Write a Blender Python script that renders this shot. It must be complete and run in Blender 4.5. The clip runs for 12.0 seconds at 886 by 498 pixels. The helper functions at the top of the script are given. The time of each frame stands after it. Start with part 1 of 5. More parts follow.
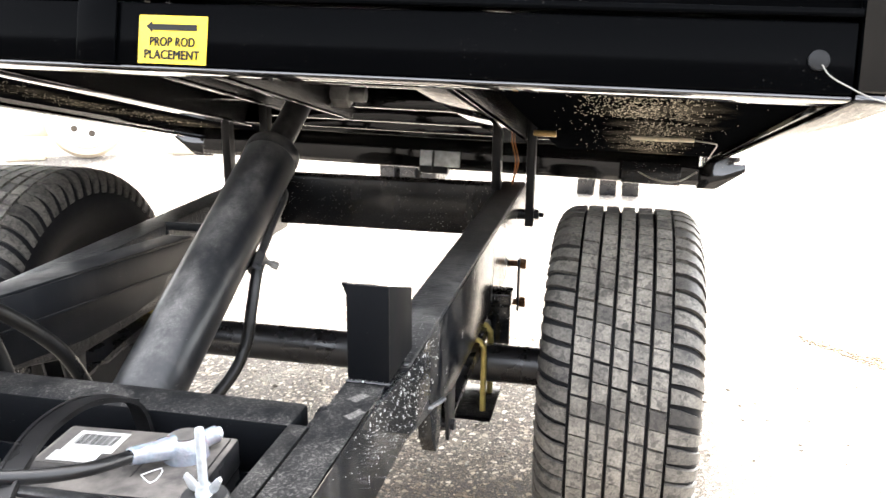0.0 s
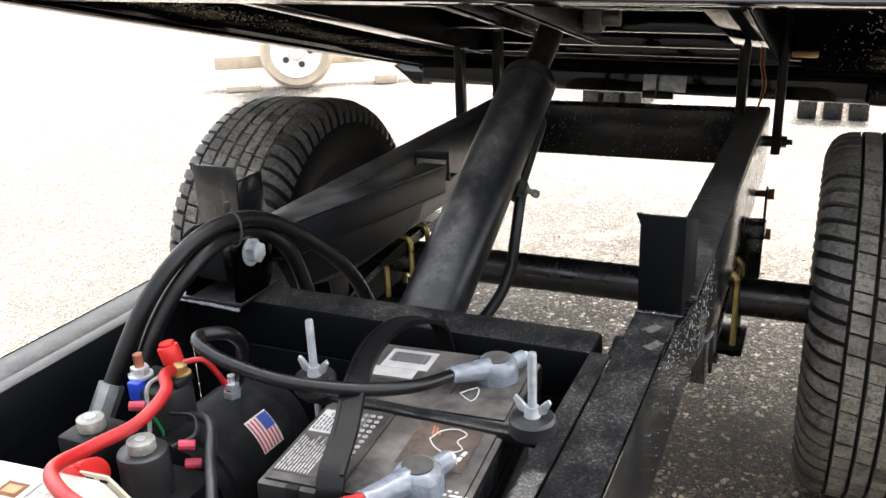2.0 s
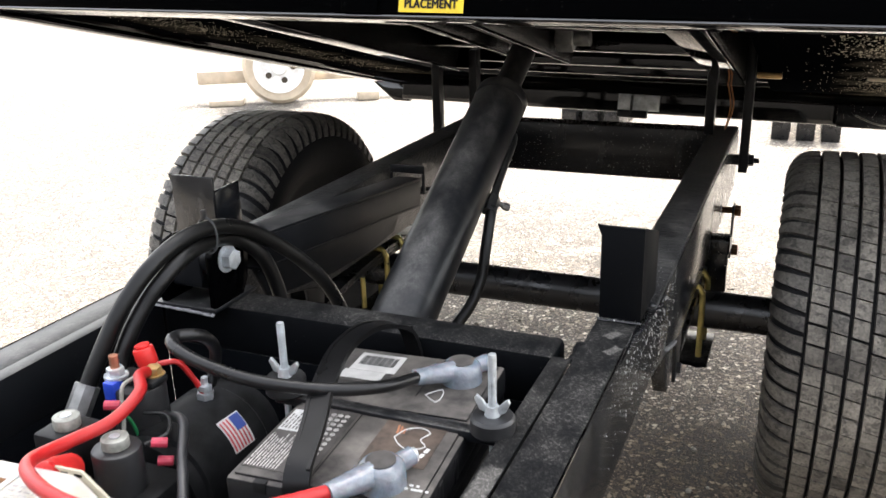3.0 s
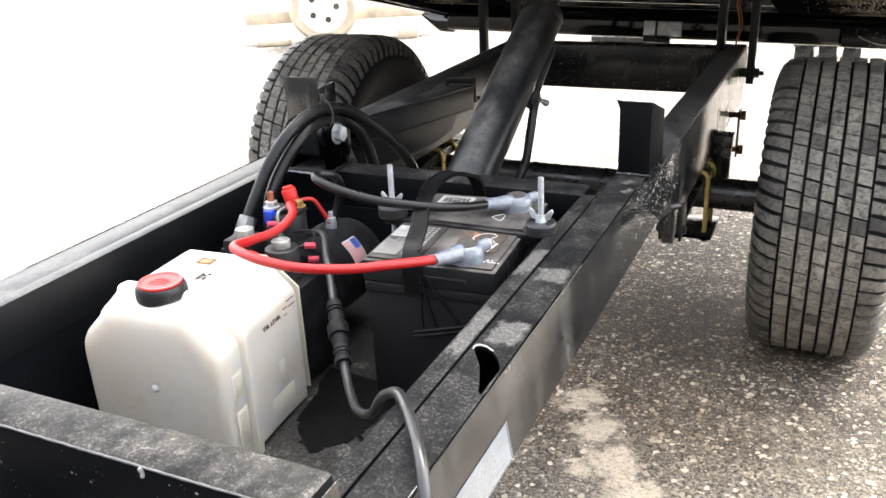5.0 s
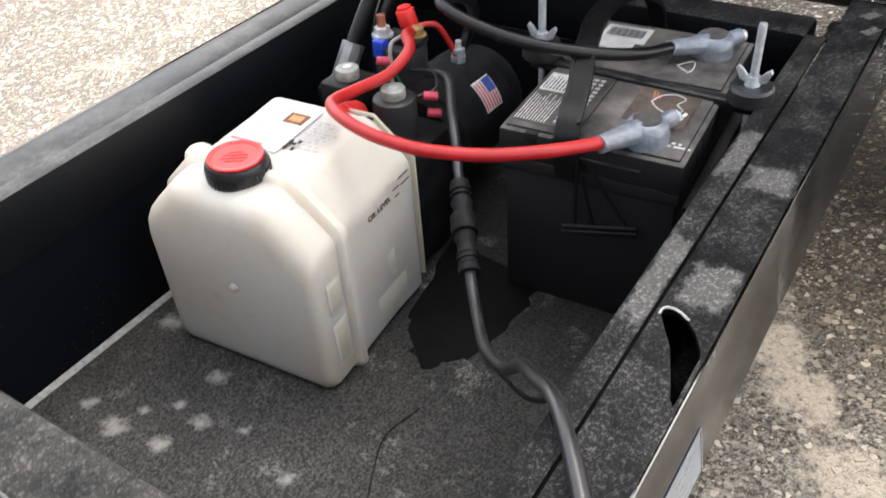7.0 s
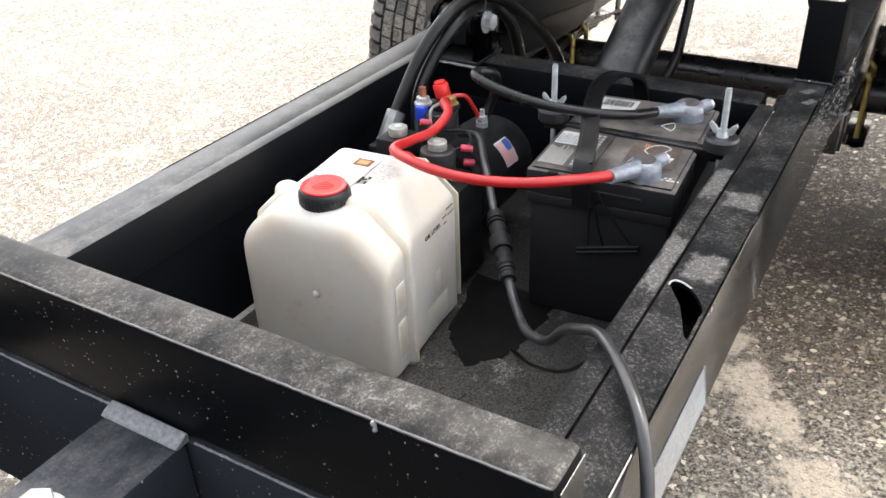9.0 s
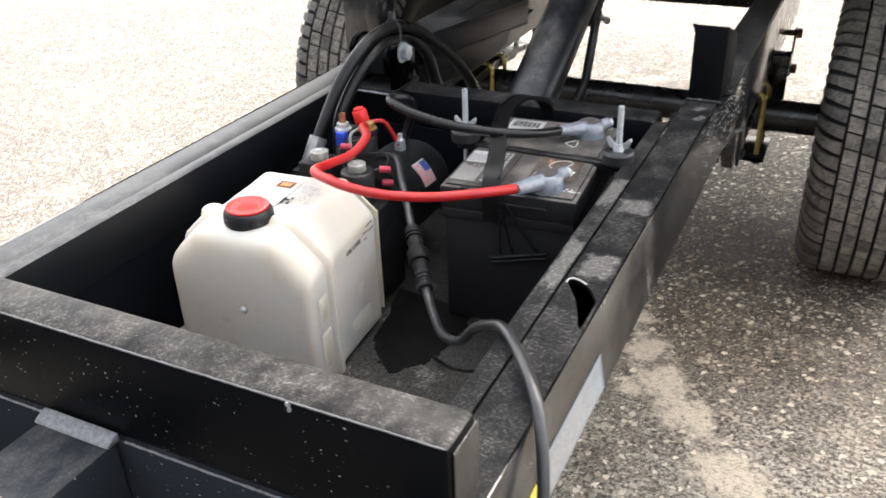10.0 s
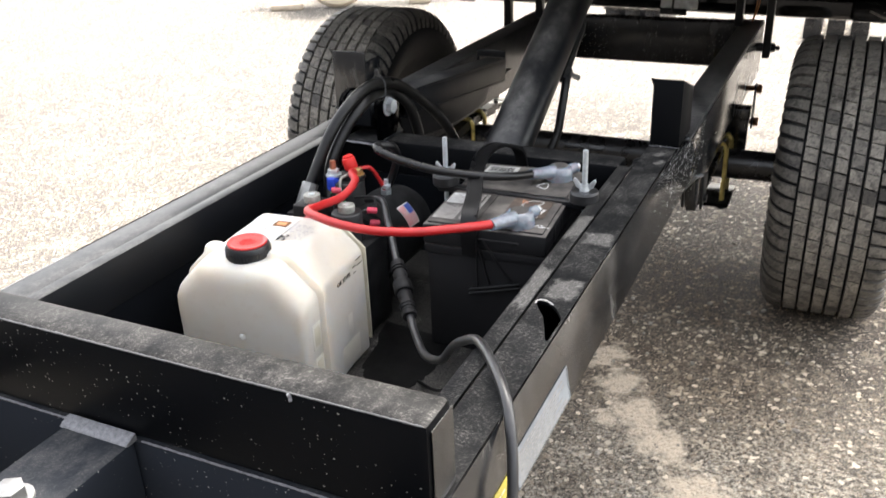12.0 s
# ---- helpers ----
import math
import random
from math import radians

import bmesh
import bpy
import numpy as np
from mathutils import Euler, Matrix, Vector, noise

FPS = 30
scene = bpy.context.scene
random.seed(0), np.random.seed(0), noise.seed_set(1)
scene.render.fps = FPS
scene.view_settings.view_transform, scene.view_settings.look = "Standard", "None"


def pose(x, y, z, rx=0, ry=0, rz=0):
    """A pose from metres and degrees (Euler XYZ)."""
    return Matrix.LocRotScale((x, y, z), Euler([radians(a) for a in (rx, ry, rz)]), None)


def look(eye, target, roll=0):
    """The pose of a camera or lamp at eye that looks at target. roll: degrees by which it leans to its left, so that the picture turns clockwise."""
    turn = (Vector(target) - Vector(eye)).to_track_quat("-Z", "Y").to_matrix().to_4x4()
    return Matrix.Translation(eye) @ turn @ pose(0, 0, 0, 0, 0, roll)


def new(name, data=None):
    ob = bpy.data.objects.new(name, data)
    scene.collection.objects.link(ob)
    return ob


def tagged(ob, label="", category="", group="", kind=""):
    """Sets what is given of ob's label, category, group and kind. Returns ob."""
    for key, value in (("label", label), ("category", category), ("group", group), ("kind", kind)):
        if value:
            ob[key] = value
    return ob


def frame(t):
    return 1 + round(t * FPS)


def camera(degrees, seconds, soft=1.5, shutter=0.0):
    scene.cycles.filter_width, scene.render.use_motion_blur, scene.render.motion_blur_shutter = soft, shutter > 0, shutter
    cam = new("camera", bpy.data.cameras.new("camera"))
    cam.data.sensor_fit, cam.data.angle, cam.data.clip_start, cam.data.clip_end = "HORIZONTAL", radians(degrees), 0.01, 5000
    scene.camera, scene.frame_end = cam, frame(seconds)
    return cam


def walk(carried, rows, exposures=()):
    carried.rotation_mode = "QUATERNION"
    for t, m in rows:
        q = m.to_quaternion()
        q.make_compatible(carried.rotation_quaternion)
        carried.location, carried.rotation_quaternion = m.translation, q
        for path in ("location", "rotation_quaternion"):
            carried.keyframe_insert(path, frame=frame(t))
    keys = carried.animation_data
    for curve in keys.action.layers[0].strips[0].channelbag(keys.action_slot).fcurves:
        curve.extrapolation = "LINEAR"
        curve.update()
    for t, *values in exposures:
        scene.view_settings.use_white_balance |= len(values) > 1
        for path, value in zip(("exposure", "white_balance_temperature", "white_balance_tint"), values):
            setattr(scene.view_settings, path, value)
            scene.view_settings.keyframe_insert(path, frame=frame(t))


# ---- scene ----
cam = camera(55.1, 12.0, shutter=0.5)
PATH = [
    (0, (0.556, -0.251, 0.914), (0.155, 1.632, 0.375), 0.5),
    (0.1, (0.555, -0.254, 0.915), (0.146, 1.626, 0.372), 0.53),
    (0.2, (0.553, -0.257, 0.916), (0.132, 1.618, 0.366), 0.49),
    (0.3, (0.55, -0.262, 0.917), (0.097, 1.601, 0.356), 0.27),
    (0.4, (0.544, -0.269, 0.918), (0.04, 1.574, 0.336), -0.18),
    (0.5, (0.536, -0.279, 0.918), (-0.035, 1.539, 0.31), -0.8),
    (1, (0.49, -0.296, 0.923), (-0.193, 1.475, 0.292), -0.6),
    (1.5, (0.442, -0.301, 0.921), (-0.321, 1.423, 0.254), -1.5),
    (2, (0.439, -0.289, 0.919), (-0.343, 1.415, 0.224), -2.6),
    (2.5, (0.45, -0.293, 0.92), (-0.305, 1.437, 0.26), -1.6),
    (2.7, (0.453, -0.294, 0.919), (-0.294, 1.441, 0.261), -1.6),
    (4.3, (0.554, -0.583, 0.938), (-0.211, 1.114, 0.206), -2.5),
    (4.5, (0.553, -0.616, 0.931), (-0.224, 1.055, 0.154), -2.2),
    (5, (0.567, -0.66, 0.927), (-0.234, 1.002, 0.156), -2.8),
    (5.5, (0.551, -0.66, 0.925), (-0.299, 0.947, 0.091), -3.1),
    (6, (0.469, -0.573, 0.933), (-0.437, 0.88, -0.1), -3.7),
    (6.5, (0.418, -0.463, 0.911), (-0.525, 0.768, -0.351), -4.6),
    (7, (0.402, -0.42, 0.921), (-0.506, 0.848, -0.331), -4.6),
    (7.5, (0.413, -0.426, 0.937), (-0.495, 0.93, -0.22), -3.8),
    (7.7, (0.411, -0.433, 0.931), (-0.498, 0.88, -0.273), -3.9),
    (9.3, (0.441, -0.665, 0.955), (-0.426, 0.822, -0.063), -2.2),
    (9.5, (0.446, -0.663, 0.952), (-0.382, 0.843, -0.071), -1.7),
    (10, (0.492, -0.692, 0.96), (-0.298, 0.867, -0.013), -2.2),
    (10.5, (0.535, -0.725, 0.975), (-0.251, 0.866, 0.051), -2.0),
    (11, (0.515, -0.738, 0.978), (-0.255, 0.868, 0.067), -2.0),
    (11.5, (0.521, -0.741, 0.972), (-0.27, 0.847, 0.049), -2.3),
    (12, (0.544, -0.782, 0.974), (-0.244, 0.849, 0.126), -2.3),
]
walk(cam, [(t, look(eye, target, roll)) for t, eye, target, roll in PATH],
     [(0.0, 4.33, 6700, 10), (0.2, 4.25, 6700, 10), (0.35, 3.95, 6700, 10), (0.5, 3.8, 6700, 10), (1.0, 3.3, 6700, 10), (2.5, 3.0, 6700, 10), (4.5, 3.25, 6700, 10), (5.0, 3.4, 6700, 10), (5.5, 3.3, 6700, 10), (6.0, 2.9, 6700, 10), (6.5, 2.6, 6700, 10), (7.0, 2.65, 6700, 10), (7.5, 3.0, 6700, 10), (9.5, 2.88, 6700, 10), (12.0, 2.85, 6700, 10)])

# ---- light and exposure ----
SUN_UP, SUN_AZ = 46.0, -2.0            # degrees above the ground; from the rear, turned towards the left side
world = bpy.data.worlds.new("daylight")
scene.world = world
world.use_nodes = True
wn = world.node_tree.nodes
wn.clear()
sky = wn.new("ShaderNodeTexSky")
sky.sky_type, sky.sun_disc = "NISHITA", False
sky.sun_elevation, sky.sun_rotation = radians(SUN_UP), radians(-SUN_AZ)
sky.air_density, sky.dust_density = 1.0, 4.0
bg, wo = wn.new("ShaderNodeBackground"), wn.new("ShaderNodeOutputWorld")
bg.inputs[1].default_value = 0.15
haze = wn.new("ShaderNodeHueSaturation")   # a hazy, nearly white sky
haze.inputs["Saturation"].default_value = 0.3
world.node_tree.links.new(sky.outputs[0], haze.inputs["Color"])
world.node_tree.links.new(haze.outputs[0], bg.inputs[0])
world.node_tree.links.new(bg.outputs[0], wo.inputs[0])
sun_data = bpy.data.lights.new("sun", "SUN")
sun_data.energy, sun_data.angle, sun_data.color = 1.6, radians(10.0), (1.0, 0.95, 0.89)
sun = new("sun", sun_data)
az, el = radians(SUN_AZ), radians(SUN_UP)
sun.matrix_world = look((-10 * math.sin(az) * math.cos(el), 10 * math.cos(az) * math.cos(el), 10 * math.sin(el)), (0, 0, 0))


# ---- materials ----
class Nodes:
    """A small node tree builder for one principled material."""

    def __init__(self, name):
        self.mat = bpy.data.materials.new(name)
        self.mat.use_nodes = True
        self.t = self.mat.node_tree
        self.b = self.t.nodes["Principled BSDF"]
        self.co = self.t.nodes.new("ShaderNodeTexCoord")
        self.geo = self.t.nodes.new("ShaderNodeNewGeometry")
        self.pos = self.geo.outputs["Position"]

    def put(self, socket, value):
        if hasattr(value, "is_linked"):
            self.t.links.new(value, socket)
        else:
            socket.default_value = value
        return self

    def set(self, **kw):
        for key, value in kw.items():
            name = key.replace("_", " ")
            if isinstance(value, tuple) and len(value) == 3 and "Color" in key:
                value = (*value, 1)
            self.put(self.b.inputs[name], value)
        return self

    def noise(self, scale, detail=4.0, rough=0.6, stretch=None, dist=0.0):
        n = self.t.nodes.new("ShaderNodeTexNoise")
        n.inputs["Scale"].default_value, n.inputs["Detail"].default_value = scale, detail
        n.inputs["Roughness"].default_value, n.inputs["Distortion"].default_value = rough, dist
        self.t.links.new(self.mapped(stretch), n.inputs["Vector"])
        return n.outputs["Fac"]

    def mapped(self, stretch):
        if not stretch:
            return self.pos
        m = self.t.nodes.new("ShaderNodeMapping")
        m.inputs["Scale"].default_value = stretch
        self.t.links.new(self.pos, m.inputs["Vector"])
        return m.outputs[0]

    def cells(self, scale, out="Distance", feature="F1", stretch=None):
        n = self.t.nodes.new("ShaderNodeTexVoronoi")
        n.feature = feature
        n.inputs["Scale"].default_value = scale
        self.t.links.new(self.mapped(stretch), n.inputs["Vector"])
        return n.outputs[out]

    def ramp(self, fac, *stops):
        n = self.t.nodes.new("ShaderNodeValToRGB")
        while len(n.color_ramp.elements) < len(stops):
            n.color_ramp.elements.new(0.5)
        for e, (p, c) in zip(n.color_ramp.elements, stops):
            e.position = p
            e.color = (c, c, c, 1) if not isinstance(c, tuple) else (*c, 1)
        self.put(n.inputs[0], fac)
        return n.outputs[0]

    def mix(self, fac, a, b, blend="MIX"):
        n = self.t.nodes.new("ShaderNodeMix")
        n.data_type, n.blend_type = "RGBA", blend
        self.put(n.inputs[0], fac)
        for s, v in ((n.inputs[6], a), (n.inputs[7], b)):
            self.put(s, (*v, 1) if isinstance(v, tuple) and len(v) == 3 else v)
        return n.outputs[2]

    def math(self, op, a, b=0.5):
        n = self.t.nodes.new("ShaderNodeMath")
        n.operation, n.use_clamp = op, False
        self.put(n.inputs[0], a), self.put(n.inputs[1], b)
        return n.outputs[0]

    def up(self):
        """How far the surface faces the sky, where dust can settle."""
        n = self.t.nodes.new("ShaderNodeSeparateXYZ")
        self.t.links.new(self.geo.outputs["Normal"], n.inputs[0])
        return self.ramp(n.outputs[2], (0.55, 0.0), (0.95, 1.0))

    def spot(self, x, y, rx, ry, turn, edge=0.5, ragged=2.2, grain=14, square=False, upright=False):
        """A stain with a ragged edge on what lies flat: 1 in its middle, 0 outside."""
        m = self.t.nodes.new("ShaderNodeMapping")
        m.vector_type = "TEXTURE"
        m.inputs["Location"].default_value, m.inputs["Rotation"].default_value, m.inputs["Scale"].default_value = (x, y, 0), (0, 0, radians(turn)), (rx, ry, 1e6)
        if upright:
            a, b = self.t.nodes.new("ShaderNodeSeparateXYZ"), self.t.nodes.new("ShaderNodeCombineXYZ")
            self.t.links.new(self.pos, a.inputs[0])
            self.t.links.new(a.outputs[0], b.inputs[0]), self.t.links.new(a.outputs[2], b.inputs[1])
            self.t.links.new(b.outputs[0], m.inputs["Vector"])
        else:
            self.t.links.new(self.pos, m.inputs["Vector"])
        ln = self.t.nodes.new("ShaderNodeVectorMath")
        ln.operation = "LENGTH"
        self.t.links.new(m.outputs[0], ln.inputs[0])
        reach = ln.outputs["Value"]
        if square:
            sx = self.t.nodes.new("ShaderNodeSeparateXYZ")
            self.t.links.new(m.outputs[0], sx.inputs[0])
            reach = self.math("MAXIMUM", self.math("ABSOLUTE", sx.outputs[0]), self.math("ABSOLUTE", sx.outputs[1]))
        rag = self.math("ADD", reach, self.math("MULTIPLY", self.math("SUBTRACT", self.noise(grain, 6, 0.7), 0.5), ragged))
        return self.ramp(rag, (1.0 - edge, 1.0), (1.0, 0.0))

    def bump(self, height, strength=0.3, distance=0.002):
        n = self.t.nodes.new("ShaderNodeBump")
        n.inputs["Strength"].default_value, n.inputs["Distance"].default_value = strength, distance
        self.put(n.inputs["Height"], height)
        self.t.links.new(n.outputs[0], self.b.inputs["Normal"])
        return self


def plain(name, colour, rough=0.5, metal=0.0, var=0.25, scale=60.0, bump=0.1, spec=0.5):
    """A material of one colour with fine mottling, worn gloss and slight relief."""
    n = Nodes(name)
    dark = tuple(c * (1 - var) for c in colour)
    lite = tuple(min(1, c * (1 + var)) for c in colour)
    f = n.noise(scale)
    n.set(Base_Color=n.mix(n.ramp(f, (0.3, 0.0), (0.7, 1.0)), dark, lite), Metallic=metal, Specular_IOR_Level=spec,
          Roughness=n.ramp(n.noise(scale * 0.4), (0.3, max(0.02, rough - 0.1)), (0.7, min(1, rough + 0.12))))
    return n.bump(n.noise(scale * 4), bump, 0.001).mat


def painted_steel(name, dust, gloss, specks, film=0.05, mud=0.0, spec=0.5, patches=(), smear=0.0, brush=0.0, black=1.0):
    """Black painted steel: pale dust lies speckled on what faces up, with fine specks, rubbed streaks and, on the bed, mud thrown up by the tyres."""
    n = Nodes(name)
    blot = n.ramp(n.noise(7, 6, 0.65), (0.36, 0.15), (0.62, 1.0))
    fine = n.math("MAXIMUM", n.ramp(n.noise(330, 5, 0.8), (0.53, 0.0), (0.60, 1.0)), n.ramp(n.noise(700, 3, 0.7), (0.58, 0.0), (0.66, 1.0)))
    rub = n.ramp(n.noise(34, 5, 0.7, (1.0, 0.7, 1)), (0.38, 0.2), (0.62, 1.0))
    grain = n.math("ADD", n.math("MULTIPLY", fine, 0.72 - 0.42 * smear), 0.12 + 0.31 * smear)
    lying = n.math("MULTIPLY", n.up(), n.math("MULTIPLY", n.math("MULTIPLY", blot, rub), grain))
    streak = n.math("MULTIPLY", n.ramp(n.noise(18, 5, 0.6, (1, 1, 0.35)), (0.48, 0.0), (0.78, 1.0)), film)
    cover = n.math("ADD", n.math("MULTIPLY", lying, dust), streak)
    for patch in patches:
        worn = n.math("MULTIPLY", n.math("MULTIPLY", n.spot(*patch, 0.25, 1.3, 75, True), n.math("ADD", n.math("MULTIPLY", fine, 0.30), 0.16)), n.up())
        cover = n.math("MAXIMUM", cover, worn)
    base = n.mix(cover, tuple(c * black for c in (0.0056, 0.0064, 0.0080)), (0.42, 0.40, 0.37))
    fleck = n.t.nodes.new("ShaderNodeTexVoronoi")
    fleck.inputs["Scale"].default_value = 240
    n.t.links.new(n.pos, fleck.inputs["Vector"])
    hue = n.t.nodes.new("ShaderNodeSeparateColor")
    n.t.links.new(fleck.outputs["Color"], hue.inputs[0])
    size = n.math("ADD", n.ramp(hue.outputs[0], (0.55, 0.0), (1.0, 0.26)), n.math("MULTIPLY", n.math("SUBTRACT", n.noise(800, 3), 0.5), 0.75))
    dots = n.math("MULTIPLY", n.ramp(n.math("SUBTRACT", size, fleck.outputs["Distance"]), (0.0, 0.0), (0.06, 1.0)), n.ramp(n.noise(12, 3), (0.55 - 0.12 * specks, 0.0), (0.66 - 0.12 * specks, 1.0)))
    dots = n.math("MULTIPLY", dots, n.math("SUBTRACT", 1.0, n.math("MULTIPLY", n.up(), 0.85)))
    base = n.mix(n.math("MULTIPLY", dots, min(1.0, 0.7 * specks)), base, (0.40, 0.39, 0.365))
    rough = n.mix(cover, (gloss,) * 3, (0.85,) * 3)
    if mud:
        sep = n.t.nodes.new("ShaderNodeSeparateXYZ")
        n.t.links.new(n.pos, sep.inputs[0])
        off = n.math("ABSOLUTE", n.math("SUBTRACT", n.math("ABSOLUTE", sep.outputs[0], 0), 0.61))
        lane = n.ramp(n.math("ADD", n.math("MULTIPLY", off, 5.0), n.math("MULTIPLY", n.noise(12, 4), 0.6)), (0.44, 1.0), (0.78, 0.0))
        spl = n.math("MULTIPLY", n.ramp(n.noise(300, 5, 0.8), (0.42, 0.1), (0.60, 0.8)), n.ramp(n.noise(9, 6, 0.7), (0.44, 0.0), (0.58, 1.0)))
        spl = n.math("MULTIPLY", n.math("MULTIPLY", spl, lane), 0.30 * mud)
        base = n.mix(spl, base, (0.56, 0.50, 0.40))
        rough = n.mix(spl, rough, (0.9, 0.9, 0.9))
    n.set(Base_Color=base, Roughness=rough, Specular_IOR_Level=spec)
    if brush < 0:
        return n.mat
    if brush:
        return n.bump(n.noise(60, 4, 0.6, (0.25, 1.6, 1), 1.5), 0.5 * brush, 0.004).mat
    return n.bump(n.noise(260, 3), 0.05, 0.0006).mat


M = {}
M["steel"] = painted_steel("black painted steel", 0.40, 0.32, 0.0, 0.03, spec=0.3)
M["steel_web"] = painted_steel("shiny dusty rail side", 0.30, 0.20, 0.5, 0.18, spec=0.62)
M["steel_side"] = painted_steel("smooth glossy rail side", 0.30, 0.20, 0.15, 0.22, spec=0.5, brush=-1.0)
M["steel_web_bed"] = painted_steel("satin black bed rail", 0.20, 0.26, 0.25, 0.02, spec=0.13, black=0.4)
M["steel_dusty"] = painted_steel("dusty black painted steel", 0.42, 0.55, 0.12, 0.0, spec=0.06, black=0.5, patches=((0.264, 0.028, 0.010, 0.060, 0), (0.264, 0.205, 0.010, 0.042, 0), (0.298, 0.180, 0.020, 0.020, 8), (0.298, 0.035, 0.018, 0.026, 0), (0.302, 0.530, 0.007, 0.012, -30), (0.309, 0.491, 0.006, 0.012, -30)))
M["steel_wall"] = painted_steel("black paint inside the box", 0.30, 0.30, 0.15, 0.0, spec=0.035, black=0.9)
# the left rail's sky sheen, put into the colour as extra grey dust
M["steel_sheen"] = painted_steel("black paint greyed by dust and painted sky sheen", 0.55, 0.40, 0.12, 0.0, spec=0.25, smear=0.9, black=0.8)
M["steel_front"] = painted_steel("glossy black painted steel with specks", 0.26, 0.07, 1.0, 0.0, spec=0.0, smear=0.8, black=3.2)
M["steel_cap"] = painted_steel("dust-wiped black tube", 0.35, 0.42, 1.0, 0.0, spec=0.05, smear=0.4, black=0.5)
M["steel_wet"] = painted_steel("speckled black painted steel", 0.30, 0.24, 1.5, 0.05)
M["steel_bed"] = painted_steel("glossy black bed steel", 0.30, 0.06, 0.06, 0.0, black=0.15)
M["steel_face"] = painted_steel("black front paint of the bed", 0.30, 0.12, 0.06, 0.0, spec=0.012, black=0.12)
M["steel_lip"] = painted_steel("wet-looking black lip", 0.10, 0.04, 0.0, 0.0, spec=1.0, black=0.3)
M["steel_pan"] = painted_steel("mud-splashed black bed steel", 0.30, 0.80, 0.0, 0.0, 1.0, 0.0, black=0.3)
M["steel_rail"] = painted_steel("brushed black rail paint", 0.85, 0.30, 0.5, 0.14, spec=0.4, smear=0.5, brush=1.0)
M["steel_arm"] = painted_steel("worn dark arm steel", 0.42, 0.42, 0.3, 0.02, spec=0.08, smear=0.8)
M["axle"] = plain("black axle paint", (0.012, 0.012, 0.013), 0.28)
M["barrel"] = painted_steel("satin black cylinder paint", 0.60, 0.34, 0.25, 0.085, spec=0.36, smear=1.0)
M["zinc"] = plain("zinc plated steel", (0.52, 0.55, 0.57), 0.42, 0.65, 0.3)
M["dull_zinc"] = plain("dull grey plating", (0.20, 0.20, 0.195), 0.45, 0.6, 0.3)
M["yellow_zinc"] = plain("yellow zinc plating", (0.55, 0.45, 0.16), 0.35, 0.85, 0.3)
M["rust"] = plain("rusty bolt steel", (0.16, 0.075, 0.03), 0.75, 0.4, 0.5)
M["brass"] = plain("brass", (0.50, 0.34, 0.15), 0.4, 0.8)
M["copper"] = plain("copper", (0.52, 0.24, 0.15), 0.4, 0.8)
M["weld"] = plain("bare weld bead", (0.17, 0.17, 0.18), 0.45, 0.5, 0.35, 300, 0.6)
M["hose"] = plain("black rubber hose", (0.005, 0.005, 0.005), 0.36, 0, 0.5, 40, spec=0.28)
M["cable_black"] = plain("black cable jacket", (0.007, 0.007, 0.0075), 0.32, 0, 0.4, 40, spec=0.35)
M["cable_red"] = plain("red cable jacket", (0.38, 0.011, 0.012), 0.42, 0, 0.12, 30)
M["cord"] = plain("grey-black cord jacket", (0.018, 0.018, 0.019), 0.36, 0, 0.5, 30)
M["red_plastic"] = plain("red plastic", (0.60, 0.020, 0.018), 0.42, 0, 0.15)
M["blue_plastic"] = plain("blue plastic", (0.015, 0.05, 0.42), 0.4)
M["pink_plastic"] = plain("pink crimp plastic", (0.40, 0.03, 0.06), 0.45)
M["green_wire"] = plain("green wire", (0.02, 0.22, 0.08), 0.4)
M["white_plastic"] = plain("off-white plastic", (0.23, 0.23, 0.205), 0.55, 0, 0.45, 90)
M["black_plastic"] = plain("black plastic", (0.016, 0.016, 0.017), 0.4)
M["coil"] = plain("dusty black coil plastic", (0.009, 0.009, 0.0095), 0.5, 0, 0.6, 45, spec=0.14)
M["motor"] = plain("dusty dark motor paint", (0.0095, 0.0098, 0.0104), 0.48, 0, 0.8, 28, spec=0.15)
M["strap"] = plain("black rubber strap", (0.005, 0.005, 0.0054), 0.32, 0, 0.4, 20, spec=0.2)
M["dried_mud"] = plain("dried pale mud", (0.62, 0.55, 0.44), 0.9, 0, 0.3, 90)
M["paper"] = plain("white label film", (0.56, 0.555, 0.54), 0.5, 0, 0.08)
M["paper_grey"] = plain("grey label film", (0.46, 0.45, 0.43), 0.5, 0, 0.15)
M["label_dark"] = plain("dark scuffed label film", (0.055, 0.050, 0.046), 0.55, 0, 0.5, 40)
M["label_brown"] = plain("faded brown label film", (0.062, 0.044, 0.033), 0.6, 0, 0.8, 45)
M["worn"] = plain("worn grey edge and highlight paint", (0.040, 0.041, 0.043), 0.5, 0, 0.5, 60)
M["ink"] = plain("black ink", (0.010, 0.010, 0.010), 0.5, spec=0.15)
M["ink_grey"] = plain("grey print", (0.42, 0.40, 0.38), 0.55, 0, 0.3, 200)
M["ink_pale"] = plain("pale print", (0.50, 0.50, 0.49), 0.55, 0, 0.2, 200)
M["ink_dim"] = plain("dim grey print", (0.26, 0.25, 0.235), 0.55, 0, 0.3, 200)
M["ink_red"] = plain("red print", (0.45, 0.06, 0.07), 0.5)
M["ink_blue"] = plain("blue print", (0.03, 0.06, 0.25), 0.5)
M["rust_print"] = plain("faded rust-red print", (0.30, 0.12, 0.06), 0.55, 0, 0.4, 90)
M["ink_orange"] = plain("orange print", (0.50, 0.19, 0.07), 0.5)
